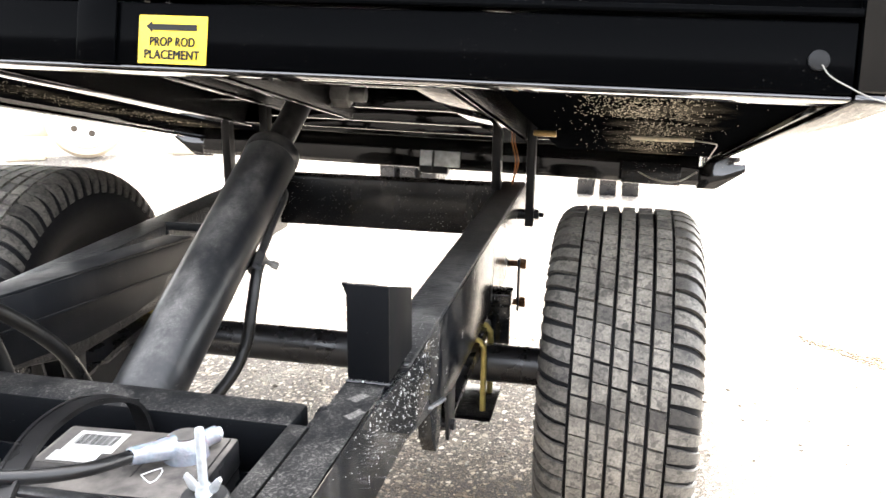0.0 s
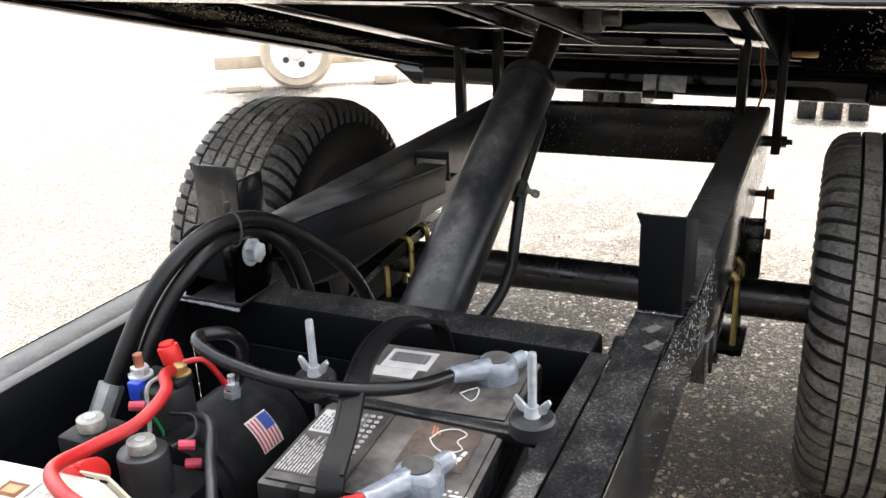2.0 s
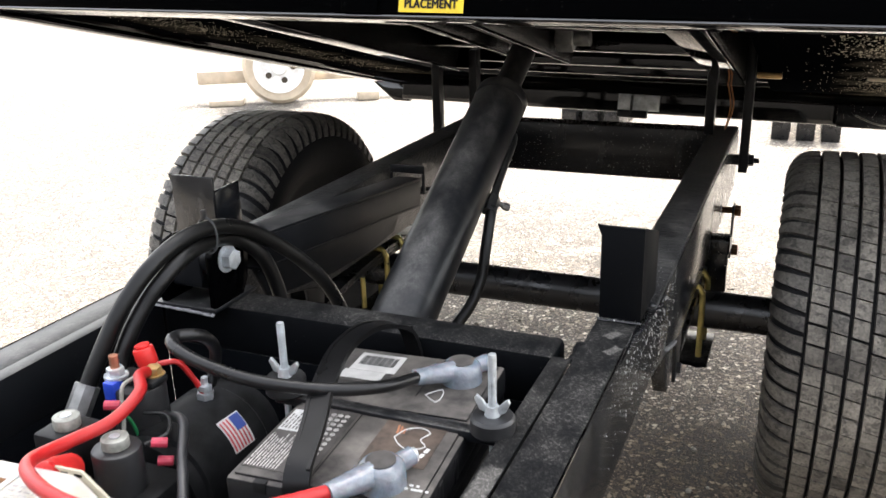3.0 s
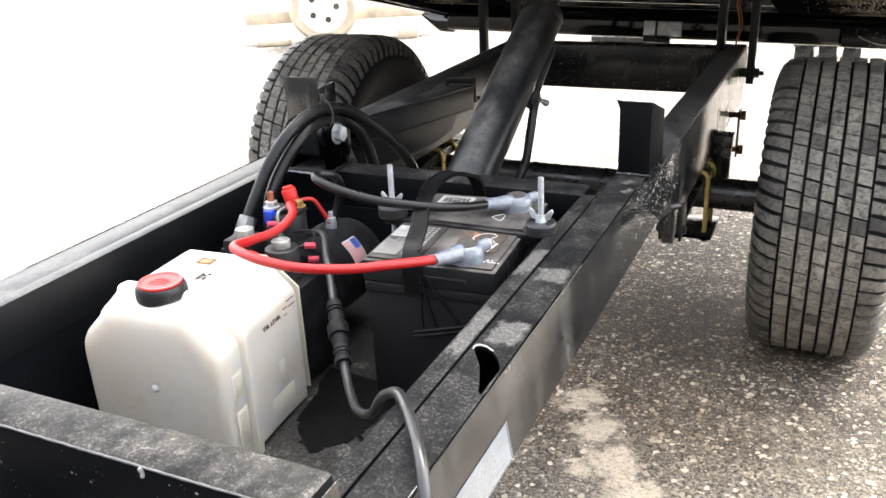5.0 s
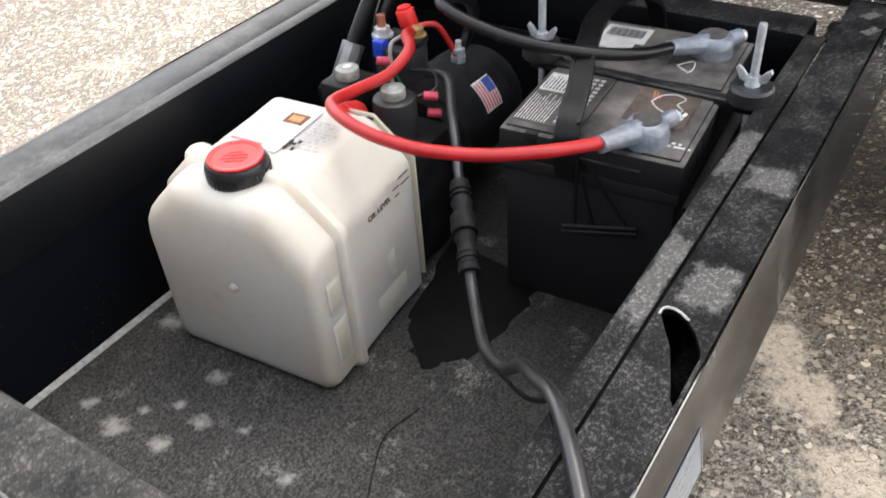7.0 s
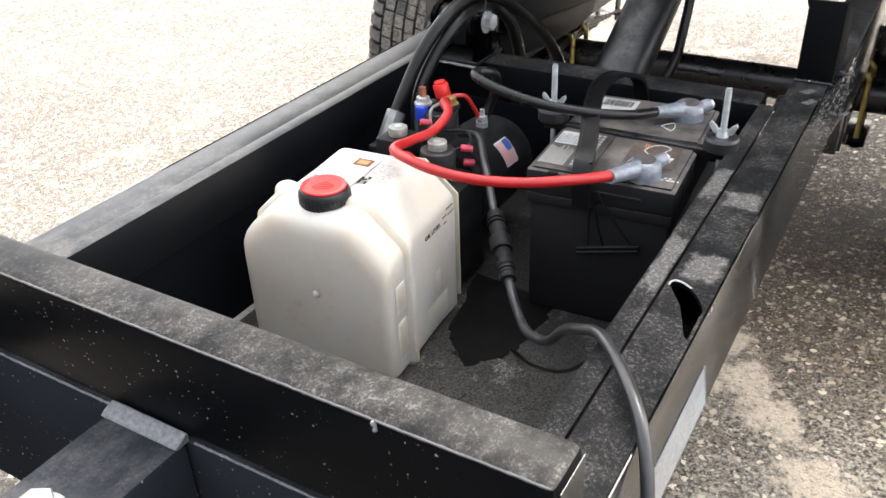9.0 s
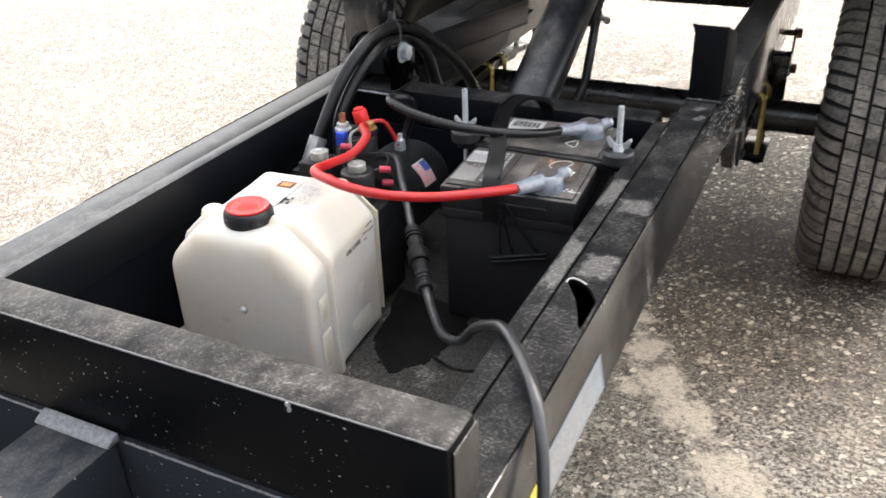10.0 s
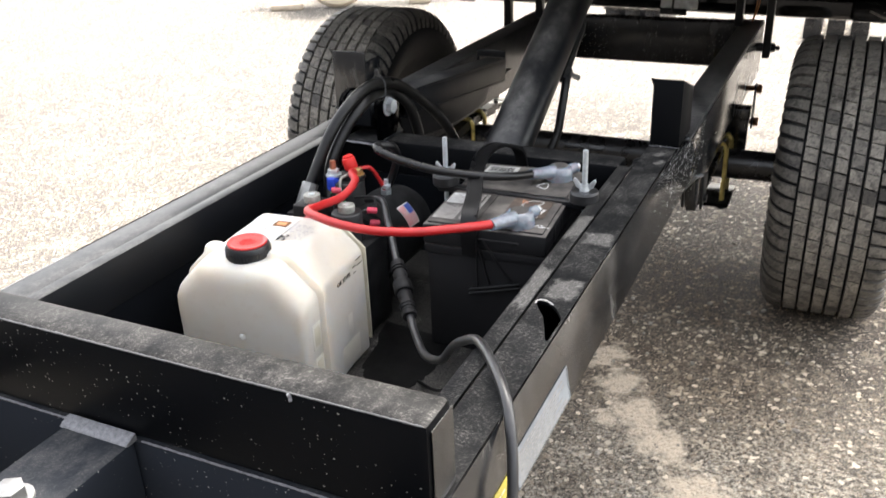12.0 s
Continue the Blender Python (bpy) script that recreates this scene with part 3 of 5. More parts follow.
for i in range(700):
    t = rnd.random()
    c = Vector((1.10, 2.25, 0)).lerp(Vector((1.55, 1.83, 0)), t) + Vector((rnd.gauss(0, 0.013), rnd.gauss(0, 0.018), 0)) * (0.5 + 1.2 * t)
    s = rnd.uniform(0.002, 0.006)
    bmesh.ops.create_icosphere(bm, subdivisions=1, radius=s, matrix=pose(c.x, c.y, s * 0.3, 0, 0, rnd.uniform(0, 360)) @ Matrix.Diagonal((rnd.uniform(1, 2), 1, 0.6, 1)))
tagged(part("grit_strip", bm, "dirt", smooth=20), "strip of brown grit lying along a seam of the lot", "grit", kind="stuff")


# ---- wheels ----
TYRE_R, TYRE_W = 0.300, 1.15


def tyre_section():
    """Half of the tyre's outline as (offset from the middle, radius), from the middle of the tread to the bead."""
    s = [(0.0, 0.295), (0.055, 0.2945), (0.080, 0.2925), (0.090, 0.2865), (0.098, 0.274), (0.103, 0.255), (0.1025, 0.232), (0.097, 0.208), (0.089, 0.188), (0.084, 0.174)]
    return [(w * TYRE_W, r - 0.004) for w, r in s]


def tread_mesh():
    """Rows of tread blocks, each one standing on the carcass with its own slant and height."""
    bm, sh, rn = bmesh.new(), bmesh.new(), random.Random(3)
    n = 66
    rows = [(-0.0585, -0.0365, 0.0), (-0.0330, -0.0130, 0.25), (-0.0093, 0.0103, 0.5), (0.0140, 0.0342, 0.1), (0.0380, 0.0590, 0.35)]
    def shell(x, a, r):
        return bm.verts.new((x * TYRE_W, r * math.cos(a), r * math.sin(a)))
    step = 2 * math.pi / n
    for x0, x1, off in rows:
        for i in range(n):
            a0 = (i + off) * step + rn.uniform(-0.04, 0.04) * step
            a1 = a0 + step * rn.uniform(0.90, 0.94)
            skew = 0.14 * step
            top, low = TYRE_R - rn.uniform(0, 0.0008), TYRE_R - 0.010
            v = []
            for r, g in ((low, 0.0), (top, 0.0009)):
                for x, sk in ((x0 + g, 0), (x1 - g, skew)):
                    for a in (a0 + sk + g, (a0 + a1) / 2 + sk, a1 + sk - g):
                        v.append(shell(x, a, r))
            for q in ((6, 7, 10, 9), (7, 8, 11, 10), (0, 1, 7, 6), (1, 2, 8, 7), (4, 3, 9, 10), (5, 4, 10, 11), (3, 0, 6, 9), (2, 5, 11, 8)):
                bm.faces.new([v[k] for k in q])
    def lug(x, a, r):
        return sh.verts.new((x * TYRE_W, r * math.cos(a), r * math.sin(a)))
    side = [(0.0622, TYRE_R - 0.0005), (0.076, 0.2980), (0.088, 0.2925), (0.0965, 0.2825), (0.1015, 0.269), (0.1045, 0.256)]
    for sgn in (-1, 1):
        for i in range(n):
            a0 = (i + (0.2 if sgn > 0 else 0.7)) * step
            wide = step * 0.76
            lo, hi = [], []
            for k, (x, r) in enumerate(side):
                lean = 0.75 * step * (k / 5) ** 1.3 * sgn
                w = wide * (1.0 - 0.07 * k)
                drop = 0.008 if k < 4 else 0.004 - 0.0015 * (k - 4)
                for s, lst in ((0, lo), (1, hi)):
                    rr = r - (drop if s == 0 else 0)
                    xx = x - (0.003 if s == 0 and k > 1 else 0)
                    lst.append((lug(sgn * xx, a0 + lean, rr), lug(sgn * xx, a0 + lean + w, rr)))
            for k in range(5):
                sh.faces.new((hi[k][0], hi[k + 1][0], hi[k + 1][1], hi[k][1]))
                sh.faces.new((lo[k][0], lo[k + 1][0], hi[k + 1][0], hi[k][0]))
                sh.faces.new((lo[k][1], lo[k + 1][1], hi[k + 1][1], hi[k][1]))
            sh.faces.new((lo[0][0], lo[0][1], hi[0][1], hi[0][0]))
            sh.faces.new((lo[5][0], lo[5][1], hi[5][1], hi[5][0]))
    return bm, sh


def wheel(parent, x, y, inward, k=1.0):
    """A steel wheel with its tyre; inward is the side (-1 or 1) of the hub face that looks to the trailer."""
    at = Matrix.Translation((x, y, (TYRE_R - 0.002) * k)) @ Matrix.Diagonal((1, k, k, 1))
    s = tyre_section()
    loop = [(r, -w) for w, r in s[::-1]] + [(r, w) for w, r in s[1:]]
    rim = [(0.020, -0.01), (0.060, -0.01), (0.060, 0.02), (0.130, 0.02), (0.145, 0.03), (0.152, 0.075), (0.162, 0.088), (0.162, -0.088), (0.152, -0.075), (0.150, 0.0), (0.02, 0.0)]
    hub = bmesh.new()
    lathe(hub, [(r, -inward * h) for r, h in rim], 40, "x", at)
    rod(hub, at @ Vector((inward * 0.10, 0, 0)), at @ Vector((-inward * 0.06, 0, 0)), 0.034, 24)
    rod(hub, at @ Vector((inward * 0.075, 0, 0)), at @ Vector((inward * 0.02, 0, 0)), 0.10, 32, bevel=0.006)
    w = part("wheel", hub, "axle", parent, "black steel wheel with drum")
    body = bmesh.new()
    lathe(body, loop, 96, "x", at)
    part("tyre", body, "tyre", w, "black rubber tyre with dull sidewall", 50)
    for name, t, mat, lab in zip(("tread", "shoulder"), tread_mesh(), ("tread", "shoulder"), ("dusty ribbed tread with dark worn patches", "black slanted shoulder lugs of the tyre")):
        bmesh.ops.transform(t, matrix=at @ Matrix.Rotation(radians(7 * inward), 4, "X"), verts=t.verts)
        tagged(part(name, t, mat, w, lab, 25), kind="stuff")
    return w


# ---- trailer frame ----
trailer = thing("trailer_frame", "black steel dump trailer frame with tongue box and two wheels", "trailer")
RAIL = 0.523


def sided(build):
    for s in (1, -1):
        build(s)


def flip(bm, s):
    if s < 0:
        bmesh.ops.scale(bm, vec=(-1, 1, 1), verts=bm.verts)
    return bm


def tongue_rail(s):
    bm = bmesh.new()
    # top plate; on the side with the slot a leaf-shaped hole is left open
    if s > 0:
        outer = [(0.2755, -0.75), (0.3195, -0.75), (0.3195, 0.62), (0.2755, 0.62)]
        hole = [(0.2782, -0.003), (0.285, -0.015), (0.296, -0.032), (0.306, -0.057), (0.312, -0.074), (0.316, -0.078), (0.3172, -0.060), (0.3172, -0.036), (0.314, -0.026), (0.306, -0.013), (0.297, -0.003), (0.289, 0.001), (0.282, 0.001)]
        edges = []
        for loop in (outer, hole):
            vs = [bm.verts.new((x, y, RAIL)) for x, y in loop]
            edges += [bm.edges.new((vs[i], vs[(i + 1) % len(vs)])) for i in range(len(vs))]
        r = bmesh.ops.triangle_fill(bm, edges=edges, use_beauty=True)
        faces = [f for f in r["geom"] if isinstance(f, bmesh.types.BMFace)]
        ex = bmesh.ops.extrude_face_region(bm, geom=faces)
        bmesh.ops.translate(bm, vec=(0, 0, -0.004), verts=[v for v in ex["geom"] if isinstance(v, bmesh.types.BMVert)])
    else:
        block(bm, 0.2755, 0.3195, -0.75, 0.62, RAIL - 0.004, RAIL, 0.0015)
    rail = part("tongue_rail", flip(bm, s), "steel_dusty" if s > 0 else "steel_sheen", trailer, "dusty black tongue rail with a torn slot" if s > 0 else "dusty black tongue rail with a cracked skin of paint")
    part("rail_web", flip(prismed([(0.3150, RAIL - 0.0005), (0.3205, RAIL - 0.0005), (0.3330, 0.4370), (0.3275, 0.4370)], "y", -0.75, 0.62, 0.0016), s), "steel_web", rail)
    part("rail_edge", flip(swept([(0.3196, -0.75, RAIL - 0.0009), (0.3196, -0.1, RAIL - 0.0009), (0.3196, 0.50, RAIL - 0.0009)], 0.0015, 8), s), "steel_lip", rail, "shiny rounded outer edge of the rail")
    if s > 0:
        part("torn_edge", swept([(0.2785, -0.006, RAIL), (0.279, -0.001, RAIL + 0.001), (0.283, 0.0015, RAIL + 0.0015), (0.290, 0.001, RAIL + 0.001), (0.298, -0.003, RAIL)], 0.0009, 6), "ink_grey", rail, "bright bent edge of the torn slot")
    part("rail_flange", flip(boxed(0.2760, 0.3270, -0.75, 0.62, 0.437, 0.441, 0.001), s), "steel_dusty", rail)
    part("rail_lining", flip(boxed(0.2757, 0.2790, -0.75, 0.62, 0.4415, RAIL - 0.0045, 0), s), "steel_dusty", rail)
    # the box's lip beside the rail, and the box wall below it
    lip = prismed([(0.2535, 0.5245), (0.2735, 0.5245), (0.2735, 0.5205), (0.2575, 0.5205), (0.2575, 0.46), (0.2535, 0.46)], "y", -0.303, 0.4545, 0.0008)
    part("box_lip", flip(lip, s), "steel_dusty" if s > 0 else "steel_sheen", trailer)
    part("box_wall", flip(boxed(0.2545, 0.2585, -0.303, 0.4545, 0.306, 0.4605, 0), s), "steel_wall", trailer)
    # main rail behind the tongue, and the welded wedge between them
    part("main_rail", flip(prismed([(0.6205, RAIL + 0.001), (1.745, RAIL + 0.001), (1.745, 0.376), (0.860, 0.376), (0.730, 0.418), (0.6205, 0.430)], "x", 0.2755, 0.3325, 0.005), s), "steel_rail", trailer)
    part("rail_side", flip(prismed([(0.7210, RAIL - 0.0040), (1.744, RAIL - 0.0040), (1.744, 0.3810), (0.865, 0.3810), (0.7210, 0.4260)], "x", 0.3326, 0.3336, 0.0004), s), "steel_side", trailer, "smooth glossy side of the main rail")
    wedge = prismed([(0.3208, 0.47), (0.3342, 0.64), (0.3342, 0.72), (0.3208, 0.72)], "z", 0.438, RAIL - 0.003, 0.003)
    bmesh.ops.translate(wedge, vec=(0.0004, 0, 0), verts=wedge.verts)
    part("weld_wedge", flip(wedge, s), "steel_wet", trailer, "speckled welded corner of the frame")
    part("weld_bead", flip(bead((0.3335, 0.715, 0.424), (0.3335, 0.815, 0.392), 0.0042, 27), s), "weld", trailer, "lumpy bright weld under the frame")
    bd = bead((0.300, 0.622, RAIL + 0.001), (0.333, 0.622, RAIL + 0.001), 0.004, 3)
    part("weld_bead", flip(bd, s), "steel_wet", trailer)


sided(tongue_rail)


def bed_post(x0, x1, y0, deep, z1, drop, dip=0.0005, paint="steel_face"):
    """The bent channel on which the bed comes down to rest: a front plate and two cheeks with slanted tops."""
    z0, t = RAIL + 0.0022, 0.005
    bm = bmesh.new()
    block(bm, x0, x1, y0, y0 + t, z0, z1, 0.0012)
    prism(bm, [(x0 - 0.0045, z1 + 0.001), (x0 + 0.0005, z1 - 0.012), (x0 + 0.0008, z1 + 0.0005)], "y", y0 + 0.0002, y0 + t)
    post = part("bed_post", bm, paint, trailer, "short black channel post on the rail")
    for x in (x0, x1 - t):
        cheek = prismed([(y0 + t, z0), (y0 + deep, z0), (y0 + deep, z1 - drop), (y0 + t, z1 - dip)], "x", x, x + t, 0.001)
        part("cheek", cheek, paint, post)
    part("weld_bead", bead((x0 - 0.001, y0 - 0.003, z0), (x1 + 0.001, y0 - 0.003, z0), 0.003, 7), "steel_wet", trailer)


bed_post(0.2765, 0.3240, 0.566, 0.100, 0.6345, 0.032, paint="steel_dusty")
bed_post(-0.3470, -0.2765, 0.607, 0.060, 0.636, 0.018, 0.021, "steel_web")

bm = boxed(-0.2545, 0.2545, 0.455, 0.508, 0.462, RAIL, 0.007)
part("box_cross_tube", bm, "steel_dusty", trailer, "dusty rounded cross tube behind the box")
part("weld_bead", bead((0.2735, 0.458, RAIL - 0.004), (0.2735, 0.505, RAIL - 0.003), 0.006, 9), "steel_dusty", trailer)
part("box_wall", boxed(-0.2545, 0.2545, 0.4555, 0.4595, 0.306, 0.4635, 0), "steel_wall", trailer)
part("box_floor", boxed(-0.2540, 0.2540, -0.3035, 0.4550, 0.317, 0.322, 0), "box_floor", trailer, "stained black floor plate of the tongue box")
part("floor_seam", prismed([(-0.2540, 0.3215), (-0.2480, 0.3215), (-0.2488, 0.3230), (-0.2540, 0.3265)], "y", -0.300, 0.15, 0.0006), "ink_dim", trailer, "pale sealed seam along the floor")
bm = bmesh.new()
block(bm, -0.316, 0.316, -0.347, -0.3035, 0.5115, 0.6045, 0.007)
part("front_tube", bm, "steel_cap", trailer, "black front tube with dirt wiped along its top")
part("tube_end", boxed(0.3163, 0.3170, -0.3420, -0.3060, 0.336, 0.598, 0), "steel_web", trailer, "dusty end plate of the front tube")
# worn front edge; the grey bead also paints in its highlight
part("worn_highlight", bead((-0.312, -0.3452, 0.6030), (0.312, -0.3452, 0.6030), 0.0011, 19, 160), "worn", trailer, "worn front edge with its highlight painted pale")
bm = bmesh.new()
block(bm, -0.3145, 0.3145, -0.3490, -0.3045, 0.33, 0.5090, 0.001)
part("front_plate", bm, "steel_front", trailer, "glossy black front plate with pale specks")
part("weld_bead", bead((-0.312, -0.3480, 0.5102), (-0.058, -0.3480, 0.5102), 0.0012, 11, 80), "weld", trailer, "thin bright weld line")
part("weld_bead", bead((0.030, -0.3480, 0.5102), (0.312, -0.3480, 0.5102), 0.0012, 12, 80), "weld", trailer)
bm = bmesh.new()
block(bm, -0.0550, 0.0260, -0.95, -0.3495, 0.418, 0.5120, 0.007)
part("tongue_tube", bm, "steel_front", trailer, "speckled black centre tube of the tongue")
wb = bmesh.new()
prism(wb, [(-0.3485, 0.5105), (-0.3485, 0.5185), (-0.3515, 0.5175), (-0.3590, 0.5150), (-0.3625, 0.5122), (-0.3600, 0.5105)], "x", -0.054, 0.026, 0.0009)
part("weld_bead", wb, "weld", trailer, "bright weld bead over the tongue tube")
part("tongue_bolt", hexbolt(bmesh.new(), (-0.012, -0.450, 0.514), (-0.012, -0.450, 0.526), 0.0135), "dull_zinc", trailer, "grey plated hex bolt head")
part("weld_spatter", bead((0.197, -0.3460, 0.6035), (0.200, -0.3478, 0.597), 0.0016, 4, 4), "weld", trailer)
part("wire_scrap", swept([(0.098, -0.135, 0.3232), (0.078, -0.095, 0.3234), (0.066, -0.060, 0.3234), (0.075, -0.02, 0.3232)], 0.0005, 6), "motor", trailer)

# pivot ears with the prop arm's bolt
for x in (-0.232, -0.160):
    bm = prismed([(0.432, RAIL + 0.001), (0.486, RAIL + 0.001), (0.500, 0.545), (0.504, 0.575), (0.498, 0.593), (0.484, 0.604), (0.464, 0.607), (0.446, 0.603), (0.434, 0.592)], "x", x, x + 0.009, 0.0018)
    part("pivot_ear", bm, "steel_face", trailer)
part("pivot_bush", rodded((-0.2225, 0.462, 0.583), (-0.1605, 0.462, 0.583), 0.0160, 24), "steel_lip", trailer, "glossy black bush between the ears")
part("pivot_foot", boxed(-0.240, -0.150, 0.428, 0.512, RAIL + 0.0002, RAIL + 0.006, 0.0015), "steel", trailer)
part("weld_bead", bead((-0.245, 0.430, RAIL + 0.001), (-0.150, 0.426, RAIL), 0.003, 21), "weld", trailer, "pale weld bead below the ears")
bm = rodded((-0.236, 0.462, 0.583), (-0.150, 0.462, 0.583), 0.0085, 20)
hexbolt(bm, (-0.1505, 0.462, 0.583), (-0.1385, 0.462, 0.583), 0.0128)
part("pivot_bolt", bm, "zinc", trailer, "zinc pivot bolt with hex head")

part("rear_cross_beam", boxed(-0.2755, 0.2755, 1.688, 1.742, 0.398, RAIL - 0.001, 0.006), "steel_wet", trailer, "black cross beam with pale specks")
bm = bmesh.new()
block(bm, -0.274, -0.200, 1.148, 1.153, 0.515, 0.531, 0.001)
block(bm, -0.274, -0.268, 1.148, 1.153, 0.478, 0.515, 0.001)
block(bm, -0.206, -0.200, 1.148, 1.153, 0.478, 0.515, 0.001)
block(bm, -0.274, -0.200, 1.148, 1.190, 0.474, 0.479, 0.001)
part("arm_bracket", bm, "steel", trailer)

# axle, springs and wheels
bm = rodded((-0.50, 1.168, 0.300), (0.50, 1.168, 0.300), 0.0345, 32)
part("axle", bm, "axle", trailer, "glossy black tube axle")


def suspension(s):
    for k, (half, dz) in enumerate(((0.31, 0.0), (0.22, -0.0075), (0.13, -0.015))):
        pts = [(0.309, 1.168 + half * u, 0.352 + dz - 0.030 * u * u * (half / 0.31) ** 2) for u in (-1, -0.5, 0, 0.5, 1)]
        part("spring_leaf", flip(sweep(bmesh.new(), pts, band(0.045, 0.006), 6), s), "axle", trailer)
    for dy in (-0.042, 0.036):
        u = swept([(0.280, 1.168 + dy, 0.205), (0.280, 1.168 + dy, 0.330), (0.283, 1.168 + dy, 0.348), (0.294, 1.168 + dy, 0.3585), (0.324, 1.168 + dy, 0.3585), (0.335, 1.168 + dy, 0.348), (0.338, 1.168 + dy, 0.330), (0.338, 1.168 + dy, 0.205)], 0.0055, 10)
        part("u_bolt", flip(u, s), "yellow_zinc", trailer, "yellow zinc u-bolt")
    bm = boxed(0.262, 0.356, 1.098, 1.235, 0.216, 0.224, 0.002)
    for x in (0.280, 0.338):
        for dy in (-0.042, 0.036):
            rod(bm, (x, 1.168 + dy, 0.205), (x, 1.168 + dy, 0.216), 0.010, 6)
    part("spring_plate", flip(bm, s), "steel_face", trailer)
    bm = prismed([(0.835, 0.413), (0.905, 0.413), (0.895, 0.320), (0.855, 0.305)], "x", 0.290, 0.296, 0.001)
    prism(bm, [(0.835, 0.413), (0.905, 0.413), (0.895, 0.320), (0.855, 0.305)], "x", 0.3265, 0.3320, 0.001)
    rod(bm, (0.284, 0.868, 0.325), (0.338, 0.868, 0.325), 0.009, 6)
    part("spring_hanger", flip(bm, s), "steel", trailer)
    bm = boxed(0.324, 0.366, 1.246, 1.262, 0.305, 0.4065, 0.002)
    block(bm, 0.322, 0.368, 1.240, 1.290, 0.380, 0.4070, 0.003)
    part("bump_bracket", flip(bm, s), "steel_wet", trailer)
    bm = prismed([(0.728, 0.4175), (0.800, 0.3950), (0.796, 0.352), (0.782, 0.336), (0.764, 0.336), (0.742, 0.366)], "x", 0.3130, 0.3322, 0.002)
    part("frame_gusset", flip(bm, s), "steel_wet", trailer)
    for x in (0.352, 0.300):
        part("shackle_link", flip(boxed(x, x + 0.005, 1.462, 1.492, 0.296, 0.412, 0.002), s), "steel", trailer)
    for z in (0.312, 0.398):
        bm = rodded((0.292, 1.478, z), (0.357, 1.478, z), 0.007, 12)
        hexbolt(bm, (0.357, 1.478, z), (0.369, 1.478, z), 0.0115, False)
        part("shackle_bolt", flip(bm, s), "rust", trailer, "rusty shackle bolt")
    wheel(trailer, 0.571 if s > 0 else -0.552, 1.155, -s, 1.0 if s > 0 else 1.035)


sided(suspension)

# flat bars that stand from the frame up to the bed's hinge, with their bolts and wires
part("hinge_bar", boxed(0.3470, 0.3660, 1.612, 1.640, 0.446, 0.742, 0.0015), "steel", trailer)
part("hinge_bar", boxed(0.268, 0.288, 1.62, 1.65, RAIL + 0.002, 0.700, 0.0015), "steel", trailer)
part("hinge_bar", boxed(-0.3825, -0.3625, 1.612, 1.640, 0.440, 0.742, 0.0015), "steel", trailer)
part("hinge_bar", boxed(-0.288, -0.268, 1.62, 1.65, RAIL + 0.002, 0.700, 0.0015), "steel", trailer)
bm = rodded((0.3330, 1.626, 0.472), (0.3470, 1.626, 0.472), 0.012, 16)
hexbolt(bm, (0.3662, 1.626, 0.472), (0.378, 1.626, 0.472), 0.0125)
rod(bm, (0.378, 1.626, 0.472), (0.389, 1.626, 0.472), 0.006, 10)
part("hinge_bolt", bm, "steel", trailer)
for k, d in enumerate((0.0, 0.006)):
    part("wire", swept([(0.300 + d, 1.60, 0.68), (0.312 + d, 1.63, 0.63), (0.318 + d, 1.65, 0.585), (0.311 + d * 0.3, 1.66, 0.54), (0.306, 1.69, RAIL + 0.002)], 0.0014, 8), "orange_wire", trailer, "orange wire hanging to the rail")

# pale spatter round the weld of the rail
rnd = random.Random(17)
bm = bmesh.new()
for i in range(520):
    y, z = rnd.gauss(0.60, 0.095), 0.521 - abs(rnd.gauss(0, 0.045))
    if not 0.38 < y < 0.80 or z < 0.440:
        continue
    x = max(0.3207 + (RAIL - z) * 0.146, min(0.3347, 0.3214 + (y - 0.47) * 0.079)) + 0.0004
    size = rnd.choice((0.00025, 0.0003, 0.0004, 0.0006))
    bmesh.ops.create_icosphere(bm, subdivisions=1, radius=size, matrix=pose(x, y, z) @ Matrix.Diagonal((0.5, rnd.uniform(0.8, 1.2), rnd.choice((1.0, 1.2, 1.5, 5.0)), 1)))
for i in range(160):
    x, y = rnd.uniform(0.28, 0.331), rnd.gauss(0.63, 0.09)
    if 0.622 < y < 0.9:
        bmesh.ops.create_icosphere(bm, subdivisions=1, radius=rnd.uniform(0.0003, 0.0007), matrix=pose(x, y, RAIL + 0.0012) @ Matrix.Diagonal((1.3, 1, 0.5, 1)))
tagged(part("spatter", bm, "paper", trailer, "pale spatter over the weld"), kind="stuff")

# stickers on the outer face of the rail, which leans out towards its foot
lean = Matrix.Translation((0.3206, 0, RAIL - 0.0005)) @ Matrix.Rotation(radians(-8.3), 4, "Y")
on_web = lean @ Matrix(((0, 0, 1, 0.0010), (1, 0, 0, 0), (0, 1, 0, 0), (0, 0, 0, 1)))
pale = part("sticker", boxed(0.0004, 0.0010, -0.205, -0.047, -0.0835, -0.0440, 0, m=lean), "sticker_pale", trailer, "pale worn sticker on the rail")
part("print", bars(print_lines(-0.200, -0.056, -0.081, -0.048, 9, 31, 0.42), on_web, 0.0003), "ink_dim", pale)
part("print", bars([(-0.0500, -0.0492, -0.0820, -0.0450), (-0.204, -0.048, -0.0825, -0.0820)], on_web, 0.0003), "worn", pale)
gold = part("sticker", boxed(0.0004, 0.0010, -0.36, -0.209, -0.0835, -0.0520, 0, m=lean), "yellow_faded", trailer, "faded yellow sticker on the rail")
part("print", bars(print_lines(-0.35, -0.225, -0.078, -0.057, 6, 33, 0.5), on_web, 0.0003), "paper", gold)

